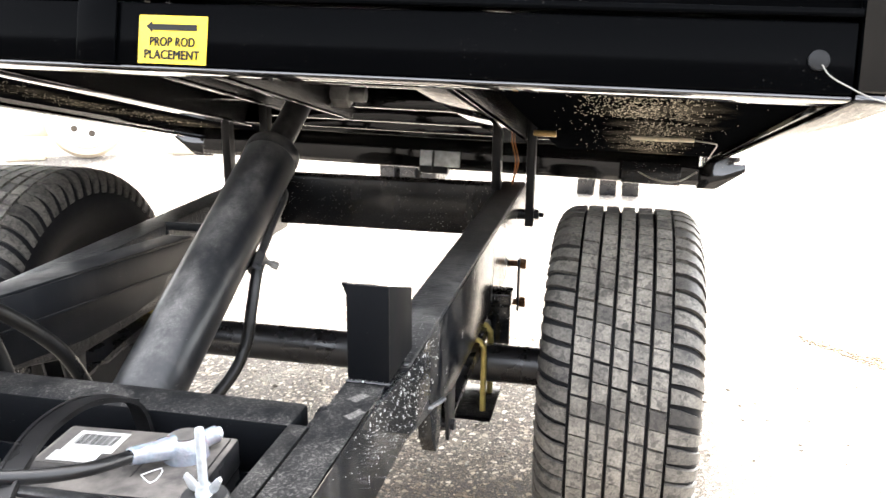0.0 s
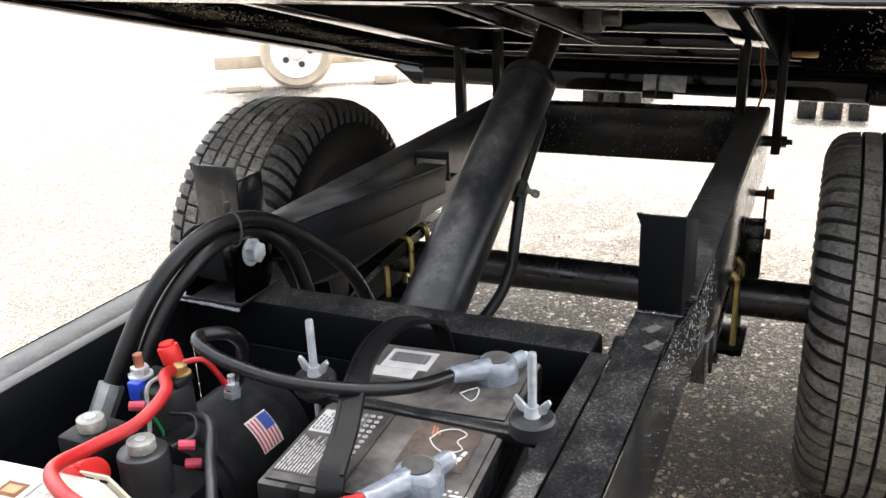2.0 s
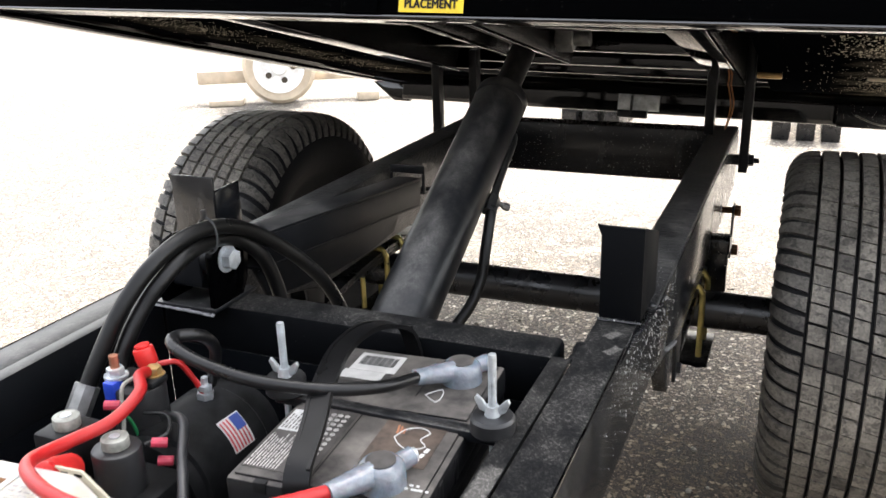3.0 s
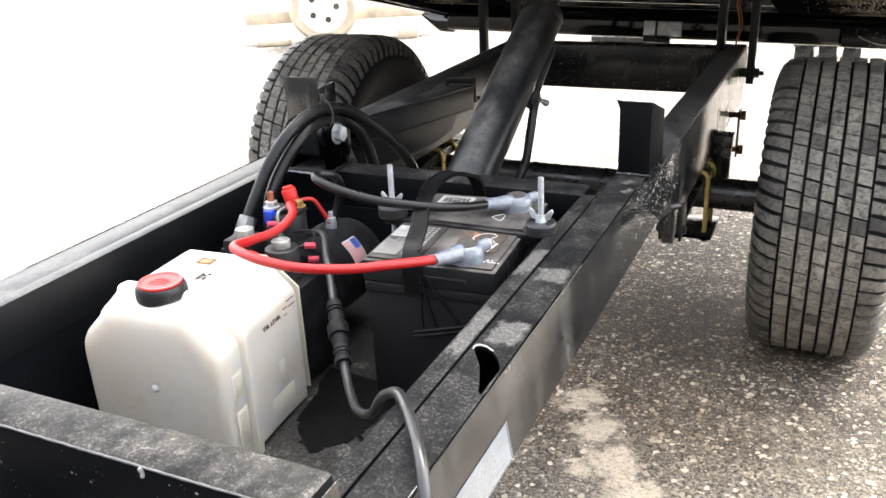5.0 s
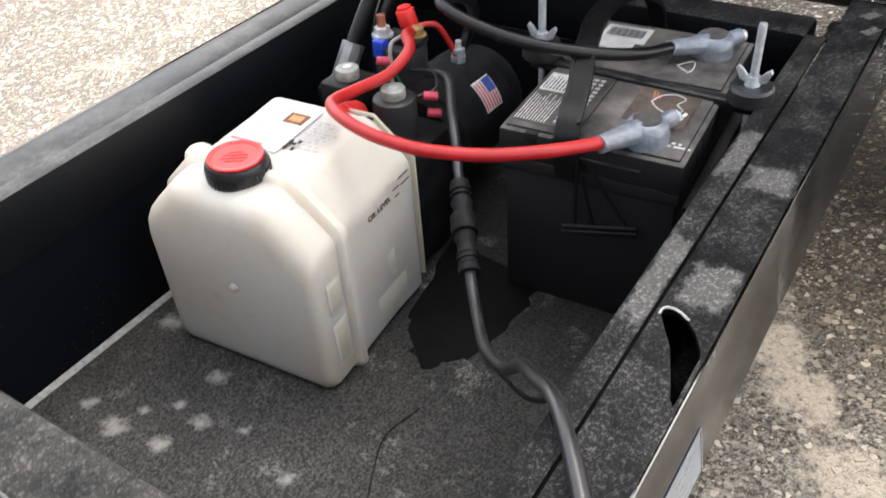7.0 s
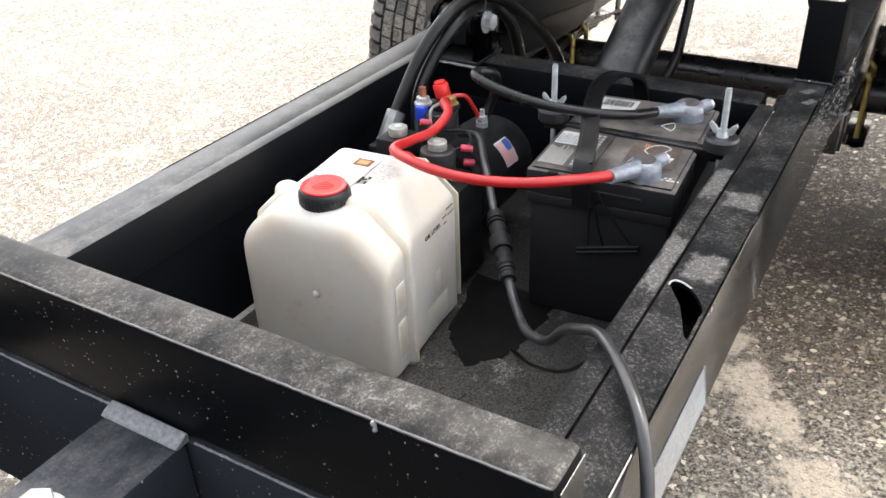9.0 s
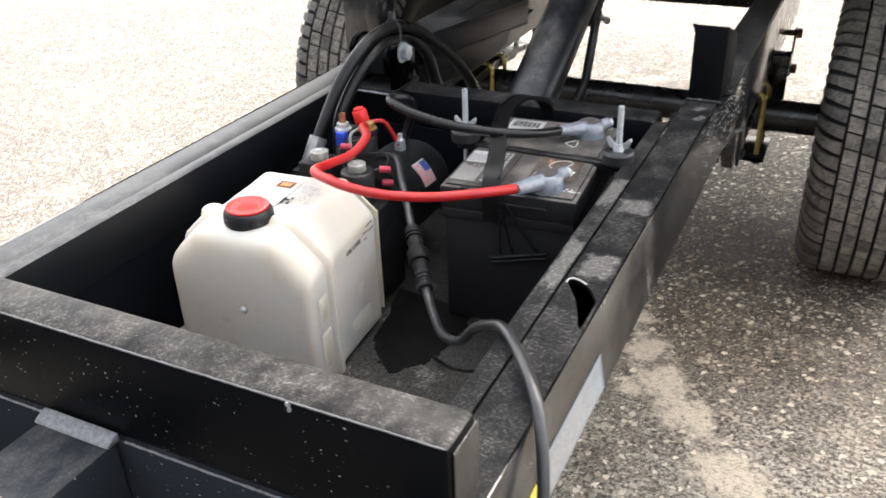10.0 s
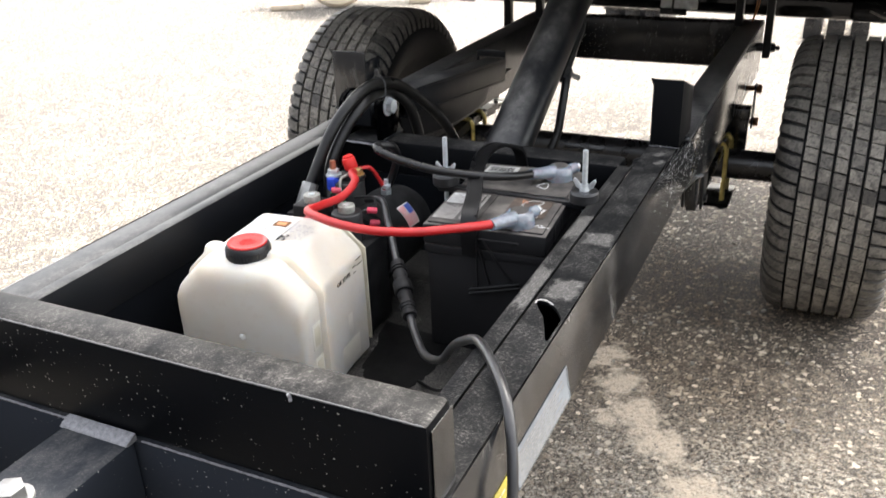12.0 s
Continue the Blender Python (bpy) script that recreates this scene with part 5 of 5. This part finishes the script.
part("wire", swept([q @ Vector(p) for p in ((-0.112, 0.284, 0.534), (-0.098, 0.298, 0.532), (-0.088, 0.306, 0.512), (-0.082, 0.312, 0.492))], 0.0032, 8), "cable_red", pump, "red jumper wire")
part("wire", swept([q @ Vector(p) for p in ((-0.055, 0.195, 0.505), (-0.045, 0.215, 0.508), (-0.062, 0.235, 0.512), (-0.095, 0.240, 0.505))], 0.002, 8), "cable_black", pump)
# motor: a drum lying along the box, with a domed end
prof = [(0.0005, 0.0), (0.050, 0.0), (0.058, 0.003), (0.058, 0.018), (0.0625, 0.020), (0.0625, 0.118), (0.061, 0.120), (0.061, 0.134), (0.056, 0.150), (0.042, 0.160), (0.020, 0.164), (0.0005, 0.165)]
motor = part("motor", lathed(prof, 56, "y", q @ Matrix.Translation((-0.086, 0.219, 0.424))), "motor", pump, "dusty black pump motor", 35)
part("motor_stud", world_rod(((-0.082, 0.314, 0.480), (-0.080, 0.314, 0.510), 0.0042), ((-0.0815, 0.314, 0.486), (-0.081, 0.314, 0.493), 0.0095), ((-0.081, 0.314, 0.496), (-0.0805, 0.314, 0.502), 0.0085), seg=6), "zinc", motor, "dull motor stud with nuts")
# small flag-like sticker wrapped on the motor's side
ax, az = -0.086, 0.424
def on_motor(u, v, lift=0.0006):
    """u along the motor, v as an angle in degrees from straight up."""
    r = 0.0625 + lift
    return q @ Vector((ax + r * math.sin(radians(v)), u, az + r * math.cos(radians(v))))
def curved_patch(u0, u1, v0, v1, lift, turn=0.0):
    bm, n = bmesh.new(), 8
    cu, cv = 0.302, 52.0
    def tw(u, v):
        du, dv = u - cu, (v - cv) * 0.0625 * math.pi / 180
        c, s = math.cos(turn), math.sin(turn)
        return cu + du * c - dv * s, cv + (du * s + dv * c) / (0.0625 * math.pi / 180)
    rows = [[bm.verts.new(on_motor(*tw(u0 + (u1 - u0) * j / 3, v0 + (v1 - v0) * i / n), lift)) for j in range(4)] for i in range(n + 1)]
    for a, b in zip(rows, rows[1:]):
        for j in range(3):
            bm.faces.new((a[j], a[j + 1], b[j + 1], b[j]))
    return bm
st = part("sticker", curved_patch(0.286, 0.318, 36, 70, 0.0006, 0.05), "paper", motor, "small sticker with a blue field and red stripes")
part("print", curved_patch(0.3025, 0.3170, 37.5, 53, 0.0010, 0.05), "ink_blue", st)
for k in range(6):
    u = 0.2875 + 0.0050 * k
    part("print", curved_patch(u, u + 0.0025, 38 if u < 0.300 else 53, 69, 0.0010, 0.05), "ink_red", st)

# ---- battery ----
BT = pose(0.133, 0.300, FLOOR, 0, 0, 4)
battery = thing("battery", "dusty black car battery with worn labels and covered terminals", "battery", BT)
BH = 0.195
HW, HL = 0.087, 0.128
bm = bmesh.new()
block(bm, -HW + 0.004, HW - 0.004, -HL + 0.004, HL - 0.004, 0, BH - 0.032, 0.004)
case = part("case", bm, "battery", battery)
bm = bmesh.new()
block(bm, -HW, HW, -HL, HL, BH - 0.0325, BH - 0.0022, 0.004)
lid = part("lid", bm, "battery_top", battery, "dusty grey-black battery lid")
for y0, y1 in ((-HL + 0.006, -0.001), (0.011, HL - 0.006)):
    part("raised_panel", boxed(-HW + 0.006, HW - 0.006, y0, y1, BH - 0.006, BH, 0.0012), "battery_top", lid)
for x in (-HW - 0.002,):
    for y in (-0.10, -0.088):
        part("rib", boxed(x + 0.002, x + 0.0045, y, y + 0.006, BH - 0.026, BH - 0.006, 0.001), "battery", lid)
for x in (-0.060, -0.034):
    part("lid_slot", boxed(x, x + 0.012, -HL - 0.0006, -HL + 0.014, BH - 0.0120, BH - 0.0016, 0.0006), "ink", lid, "dark slot in the lid's edge")
part("lid_skirt", boxed(-HW + 0.0015, HW - 0.0015, -HL + 0.0015, HL - 0.0015, BH - 0.046, BH - 0.0330, 0.002), "battery", lid)
for y in (-0.085, -0.045, 0.035, 0.075):
    part("cell_rib", boxed(HW - 0.006, HW + 0.0006, y, y + 0.010, BH - 0.030, BH - 0.006, 0.001), "battery", lid)
part("foot_ledge", boxed(HW - 0.004, HW + 0.008, -0.10, 0.10, 0.12, 0.132, 0.002), "battery", battery)
tp = Matrix.Translation((0, 0, BH + 0.0002))
pl = part("label", boxed(-0.078, -0.018, 0.052, 0.118, 0, 0.0004, 0, m=tp), "label_dark", battery, "dark worn label")
wl = part("label", boxed(-0.066, -0.016, 0.074, 0.112, 0.0005, 0.0009, 0, m=tp), "paper_grey", battery, "worn white barcode label")
part("barcode", bars([(-0.061 + 0.0022 * i, -0.0602 + 0.0022 * i + (0.0006 if i % 3 else 0.0), 0.086, 0.106) for i in range(18)], Matrix.Translation((0, 0, BH + 0.0012)), 0.0002), "ink", wl)
part("label", boxed(-0.070, -0.025, 0.056, 0.0735, 0.0005, 0.0009, 0, m=tp), "paper_grey", battery)
l2 = part("label", boxed(-0.080, -0.018, -0.112, -0.006, 0, 0.0004, 0, m=tp), "label_dark", battery, "dark label with rows of pale print")
rows = [(y0, y1, x0, x1) for x0, x1, y0, y1 in print_lines(-0.110, -0.055, -0.079, -0.047, 11, 51, 0.42)]
part("print", bars(rows, Matrix.Translation((0, 0, BH + 0.0007)), 0.0002), "ink_grey", l2)
rows = [(y0, y1, x0, x1) for x0, x1, y0, y1 in print_lines(-0.050, -0.010, -0.044, -0.034, 4, 52, 0.42)]
part("print", bars(rows, Matrix.Translation((0, 0, BH + 0.0007)), 0.0002), "ink_dim", l2)
bm = bmesh.new()
for i in range(12):
    for j in range(3):
        rod(bm, (-0.040 + 0.0068 * j, -0.1035 + 0.0080 * i, BH + 0.0005), (-0.040 + 0.0068 * j, -0.1035 + 0.0080 * i, BH + 0.0008), 0.0026, 10)
part("print", bm, "ink_grey", l2, "small pale round pictograms")
bl = part("label", boxed(-0.079, -0.046, -0.052, -0.016, 0.0005, 0.0008, 0, m=tp), "ink_pale", battery, "pale block printed on the dark label")
part("print", bars([(y0, y1, x0, x1) for x0, x1, y0, y1 in print_lines(-0.049, -0.020, -0.077, -0.049, 8, 61, 0.4)], Matrix.Translation((0, 0, BH + 0.0011)), 0.0002), "label_dark", bl)
part("print", bars([(-0.0155, -0.0145, -0.112, -0.004), (0.020, 0.021, 0.040, 0.075)], tp, 0.0003), "ink", battery)
gl = part("label", boxed(0.012, 0.070, -0.075, -0.008, 0, 0.0003, 0, m=tp), "label_brown", battery, "faded brown pictogram label")
part("print", bars([(0.021, 0.023, -0.034, -0.020), (0.024, 0.026, -0.034, -0.022), (0.027, 0.029, -0.034, -0.026)], Matrix.Translation((0, 0, BH + 0.0006)) @ Matrix.Rotation(0.2, 4, "Z"), 0.0002), "rust_print", gl)
out = [(-0.002, 0.02), (0.004, 0.034), (0.016, 0.040), (0.027, 0.034), (0.022, 0.022), (0.030, 0.012), (0.018, 0.004), (0.006, 0.010), (-0.002, 0.02)]
part("print", swept([(0.030 + x, -0.055 + y, BH + 0.0006) for x, y in out], 0.0006, 5, steps=3), "ink_pale", gl)
part("print", swept([(0.030 + x * 0.7, 0.030 + y * 0.7, BH + 0.0006) for x, y in out[::2] + out[:1]], 0.0006, 5, steps=2), "ink_pale", battery)
part("print", bars(print_lines(-0.03, 0.0, 0, 0.004, 1, 55, 0.9), Matrix.Translation((0.066, -0.045, BH + 0.0006)) @ Matrix.Rotation(radians(78), 4, "Z"), 0.0002), "paper", gl)
part("print", bars(print_lines(0, 0.04, 0, 0.010, 2, 57, 0.5), Matrix.Translation((0.045, -0.105, BH + 0.0004)), 0.0002), "ink_pale", battery)
# handle hardware on the front face
fy = -HL - 0.001
bm = rodded((-0.018, fy - 0.005, 0.104), (0.054, fy - 0.005, 0.122), 0.0022, 10)
rod(bm, (-0.018, fy - 0.005, 0.098), (0.054, fy - 0.005, 0.116), 0.0022, 10)
part("handle_bar", bm, "motor", battery, "thin wire handle bar")
for a, b in (((-0.006, 0.188), (-0.006, 0.108)), ((0.0, 0.182), (0.044, 0.120)), ((-0.004, 0.172), (0.012, 0.112))):
    part("handle_cord", swept([(a[0], fy - 0.003, a[1]), ((a[0] + b[0]) / 2, fy - 0.005, (a[1] + b[1]) / 2), (b[0], fy - 0.004, b[1])], 0.0016, 6), "strap", battery)
part("seam", boxed(-0.03, 0.05, fy - 0.001, fy + 0.0045, 0.176, 0.180, 0.001), "battery", battery)
part("seam", boxed(-0.085, 0.0, fy + 0.002, fy + 0.0045, 0.168, 0.171, 0.0005), "battery", battery)

# carrying strap over the battery
st = thing("battery_strap", "black rubber carrying strap arched over the battery", "strap", Matrix.Translation((0.1, 0.29, 0.5)))
sp = [local(st, p) for p in ((0.126, 0.1680, 0.480), (0.125, 0.1665, 0.508), (0.121, 0.178, 0.530), (0.110, 0.221, 0.543), (0.093, 0.27, 0.555), (0.079, 0.33, 0.562), (0.080, 0.39, 0.559), (0.094, 0.436, 0.540), (0.099, 0.4495, 0.505), (0.100, 0.4495, 0.47))]
part("band", sweep(bmesh.new(), sp, band(0.022, 0.004), 8, up=(0.25, -1, 0.6)), "strap", st)
for o in (-0.0095, 0.0095):
    part("rim", sweep(bmesh.new(), [p + Vector((o, 0, 0.0015)) for p in sp[2:8]], band(0.003, 0.004), 8, up=(0.25, -1, 0.6)), "strap", st)

# hold-down bar, rods and wing nuts
hold = thing("battery_hold_down", "black hold-down bar with two zinc rods and wing nuts", "battery bracket", Matrix.Translation((0.138, 0.30, 0.3065)))
part("bar", boxed(-0.118, 0.118, -0.008, 0.007, 0.2040, 0.2150, 0.003), "steel", hold)
for x, h in ((-0.107, 0.288), (0.106, 0.2905)):
    part("washer", lathed([(0.0005, 0.215), (0.0185, 0.215), (0.0200, 0.217), (0.0200, 0.229), (0.018, 0.232), (0.0005, 0.232)], 32, "z", Matrix.Translation((x, 0, 0))), "black_plastic", hold, "black rubber washer")
    bm = rodded((x, 0, 0.02), (x, 0, h), 0.0034, 14)
    for k in range(28):
        rod(bm, (x, 0, h - 0.002 - 0.0022 * k), (x, 0, h - 0.0030 - 0.0022 * k), 0.0039, 12)
    part("threaded_rod", bm, "zinc", hold, "pale zinc threaded rod")
    bm = rodded((x, 0, 0.232), (x, 0, 0.241), 0.0072, 16, r2=0.0056)
    for s in (-1, 1):
        prism(bm, [(x + s * 0.004, 0.233), (x + s * 0.012, 0.236), (x + s * 0.0165, 0.246), (x + s * 0.0145, 0.2495), (x + s * 0.010, 0.246), (x + s * 0.005, 0.240)], "y", -0.0018, 0.0018, 0.0006)
    part("wing_nut", bm, "zinc", hold, "zinc wing nut")


def terminal(name, at, toward, label):
    """A cloudy vinyl boot over a battery clamp: round head, bolt lug and cable sleeve."""
    at, toward = Vector(at), Vector(toward)
    d = (toward - at).normalized()
    t = thing(name, label, "cable clamp", Matrix.Translation(at))
    bm = lathed([(0.0005, 0.010), (0.015, 0.0095), (0.019, 0.006), (0.0205, -0.004), (0.021, -0.012), (0.0005, -0.012)], 28, "z")
    sweep(bm, [d * 0.010, d * 0.022, d * 0.034, d * 0.052], circle(0.0105, 14, 0.85), 5, scale=lambda i, n: 1.25 - 0.4 * i / n)
    side = Vector((-d.x, -d.y, 0)).normalized()
    sweep(bm, [side * 0.010 + Vector((0, 0, -0.002)), side * 0.022, side * 0.031 + Vector((0, 0, 0.001))], circle(0.0085, 12), 4)
    part("boot", bm, "vinyl", t, "cloudy vinyl boot", 50)
    part("clamp_bolt", rodded(side * 0.026 + Vector((0, -0.002, 0.002)), side * 0.037 + Vector((0, -0.003, 0.002)), 0.0058, 12, bevel=0.001), "zinc", t, "shiny clamp bolt")
    part("post", rodded((0, 0, 0.009), (0, 0, 0.0108), 0.0125, 24), "label_dark", t, "dull lead post seen through the boot")
    part("seat", rodded((0, 0, -0.0158), (0, 0, -0.012), 0.019, 28), "black_plastic", t)
    return t


terminal("terminal_clamp", (0.184, 0.202, 0.5285), (0.164, 0.162, 0.5315), "clear vinyl covered battery clamp on the red cable")
terminal("terminal_clamp", (0.180, 0.387, 0.5285), (0.148, 0.346, 0.5345), "clear vinyl covered battery clamp on the black cable")

# ---- cables and hoses ----
def cable(name, label, category, points, r, material, seg=14, steps=8):
    p0 = Vector(points[len(points) // 2])
    t = thing(name, label, category, Matrix.Translation(p0))
    return t, part("jacket", swept([Vector(p) - p0 for p in points], r, seg, steps=steps), material, t)


cable("red_power_cable", "thick bright red power cable looping over the oil tank", "cable",
      [(-0.106, 0.262, 0.537), (-0.100, 0.246, 0.541), (-0.083, 0.226, 0.537), (-0.081, 0.186, 0.529), (-0.086, 0.138, 0.533), (-0.080, 0.096, 0.542), (-0.048, 0.072, 0.547), (-0.008, 0.062, 0.546), (0.040, 0.064, 0.544), (0.090, 0.083, 0.542), (0.134, 0.114, 0.541), (0.163, 0.160, 0.532)], 0.0059, "cable_red")
cable("black_power_cable", "thick black power cable curling across the battery", "cable",
      [(0.152, 0.351, 0.534), (0.136, 0.300, 0.546), (0.100, 0.262, 0.556), (0.045, 0.238, 0.566), (-0.008, 0.232, 0.577), (-0.043, 0.238, 0.585), (-0.055, 0.252, 0.587), (-0.045, 0.276, 0.580), (-0.050, 0.300, 0.556), (-0.068, 0.318, 0.522), (-0.081, 0.324, 0.498)], 0.0062, "cable_black")
h, _ = cable("hydraulic_hose", "thick black hydraulic hose arching out of the box", "hose",
             [(-0.152, 0.262, 0.46), (-0.166, 0.285, 0.513), (-0.165, 0.302, 0.544), (-0.159, 0.325, 0.573), (-0.150, 0.350, 0.597), (-0.146, 0.388, 0.613), (-0.150, 0.435, 0.613), (-0.149, 0.480, 0.602), (-0.138, 0.508, 0.577), (-0.134, 0.524, 0.548), (-0.130, 0.535, 0.505), (-0.126, 0.54, 0.45)], 0.0094, "hose")
h, _ = cable("hydraulic_hose", "thick black hydraulic hose running to the lift cylinder", "hose",
             [(-0.190, 0.225, 0.460), (-0.186, 0.255, 0.502), (-0.177, 0.277, 0.541), (-0.168, 0.302, 0.578), (-0.158, 0.335, 0.609), (-0.151, 0.378, 0.628), (-0.145, 0.425, 0.632), (-0.139, 0.475, 0.619), (-0.130, 0.525, 0.588), (-0.114, 0.567, 0.548), (-0.100, 0.605, 0.498), (-0.085, 0.63, 0.43)], 0.0092, "hose")
part("ferrule", rodded(local(h, (-0.190, 0.232, 0.468)), local(h, (-0.1845, 0.259, 0.510)), 0.0130, 8, bevel=0.001), "dull_zinc", h, "grey crimped ferrule")
part("cable_tie", sweep(bmesh.new(), [local(h, (-0.147 + 0.0135 * math.cos(a), 0.428, 0.6225 + 0.0215 * math.sin(a))) for a in [i * math.pi / 6 for i in range(13)]], band(0.003, 0.0015), 3), "worn", h, "thin pale cable tie")
part("tie_tail", boxed(-0.152, -0.146, 0.425, 0.431, 0.642, 0.653, 0.001, m=Matrix.Translation(-h.matrix_world.translation)), "black_plastic", h)
cd_t, _ = cable("charge_cord", "grey-black cord with an inline connector hanging over the rail", "cord",
                [(-0.080, 0.250, 0.500), (-0.045, 0.236, 0.508), (-0.018, 0.200, 0.497), (0.012, 0.160, 0.478), (0.034, 0.129, 0.465), (0.086, 0.059, 0.435), (0.120, 0.016, 0.424), (0.146, -0.014, 0.428), (0.176, -0.036, 0.444), (0.200, -0.055, 0.478), (0.226, -0.085, 0.508), (0.256, -0.115, 0.532), (0.290, -0.158, 0.537), (0.322, -0.205, 0.530), (0.342, -0.245, 0.490), (0.348, -0.275, 0.42), (0.350, -0.30, 0.33)], 0.0050, "cord")
a, b = local(cd_t, (0.032, 0.132, 0.466)), local(cd_t, (0.088, 0.056, 0.434))
bm = bmesh.new()
sweep(bm, [a, a.lerp(b, 0.35), a.lerp(b, 0.7), b], circle(0.0092, 14), 6, scale=lambda i, n: 1.0 + 0.12 * math.sin(i * 1.9))
plug = part("connector", bm, "coil", cd_t, "black inline connector with ribs")
part("collar", rodded(a.lerp(b, 0.38), a.lerp(b, 0.58), 0.0128, 20, bevel=0.002), "coil", plug)
for k in range(4):
    part("strain_ring", rodded(a.lerp(b, 0.80 + 0.05 * k), a.lerp(b, 0.82 + 0.05 * k), 0.0108 - 0.0006 * k, 14), "coil", plug)
for k in range(3):
    part("strain_ring", rodded(a.lerp(b, 0.03 + 0.06 * k), a.lerp(b, 0.055 + 0.06 * k), 0.0098 + 0.0005 * k, 14), "coil", plug)
cable("bracket_wire", "short dark wire lying on the box floor", "wire", [(0.085, 0.075, 0.322), (0.130, 0.035, 0.345), (0.190, -0.02, 0.40), (0.240, -0.055, 0.47)], 0.0022, "cable_black", 8)

# dark oil stain on the box floor
rnd = random.Random(8)
bm = bmesh.new()
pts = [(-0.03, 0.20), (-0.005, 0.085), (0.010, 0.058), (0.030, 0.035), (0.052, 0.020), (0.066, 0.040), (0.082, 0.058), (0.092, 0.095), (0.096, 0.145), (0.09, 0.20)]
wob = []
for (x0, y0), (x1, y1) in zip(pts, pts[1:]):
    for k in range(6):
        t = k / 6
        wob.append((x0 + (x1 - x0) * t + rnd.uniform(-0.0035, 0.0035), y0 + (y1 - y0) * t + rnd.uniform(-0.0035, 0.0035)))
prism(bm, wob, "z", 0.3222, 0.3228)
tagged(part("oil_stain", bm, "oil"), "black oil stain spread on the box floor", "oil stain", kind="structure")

# ---- things far behind ----
far = thing("parked_trailer", "small trailer wheel with a white rim parked far off", "trailer", pose(-2.76, 4.52, 0, 0, 0, 30) @ Matrix.Scale(1.25, 4))
hub = Matrix.Translation((0, 0, 0.195))
part("tyre", lathed([(0.0005, 0.0), (0.12, 0.0), (0.126, -0.072), (0.17, -0.075), (0.19, -0.05), (0.19, 0.05), (0.17, 0.075), (0.0005, 0.08)], 48, "y", hub), "tan_paint", far, "small tyre caked in dry mud")
rim = part("rim", lathed([(0.0005, -0.05), (0.035, -0.06), (0.045, -0.04), (0.10, -0.035), (0.118, -0.078), (0.132, -0.082), (0.132, 0.05), (0.0005, 0.05)], 40, "y", hub), "white_paint", far, "white steel rim with round holes")
# dark discs painted in for the shade inside the open vents
for k in range(5):
    a = 2 * math.pi * k / 5
    part("vent", rodded((0.072 * math.cos(a), -0.045, 0.195 + 0.072 * math.sin(a)), (0.072 * math.cos(a), -0.03, 0.195 + 0.072 * math.sin(a)), 0.016, 14), "vent_dark", rim)
part("axle_stub", rodded((0, 0.05, 0.195), (0, 0.5, 0.195), 0.03, 16), "tan_paint", far)
part("frame_rail", boxed(-0.45, 0.75, 0.10, 0.16, 0.10, 0.17, 0.008), "tan_paint", far, "tan muddy frame rail")
part("skid", boxed(-0.38, -0.20, -0.05, 0.05, 0.0, 0.035, 0.01), "tan_paint", far)
part("skid", boxed(0.40, 0.52, -0.05, 0.05, 0.0, 0.05, 0.01), "tan_paint", far)
for x, n in ((0.49, 2), (-0.58, 2)):
    t = thing("ramp_end", "dark slatted ramp end lying on the ground", "ramp", Matrix.Translation((x, 4.15, 0)), "ramps")
    for k in range(3):
        part("slat", boxed(-0.16 + 0.115 * k, -0.075 + 0.115 * k, 0, 0.5, 0.0, 0.135, 0.008), "axle", t)
    part("cross_bar", boxed(-0.17, 0.165, -0.01, 0.03, 0.115, 0.145, 0.006), "axle", t)
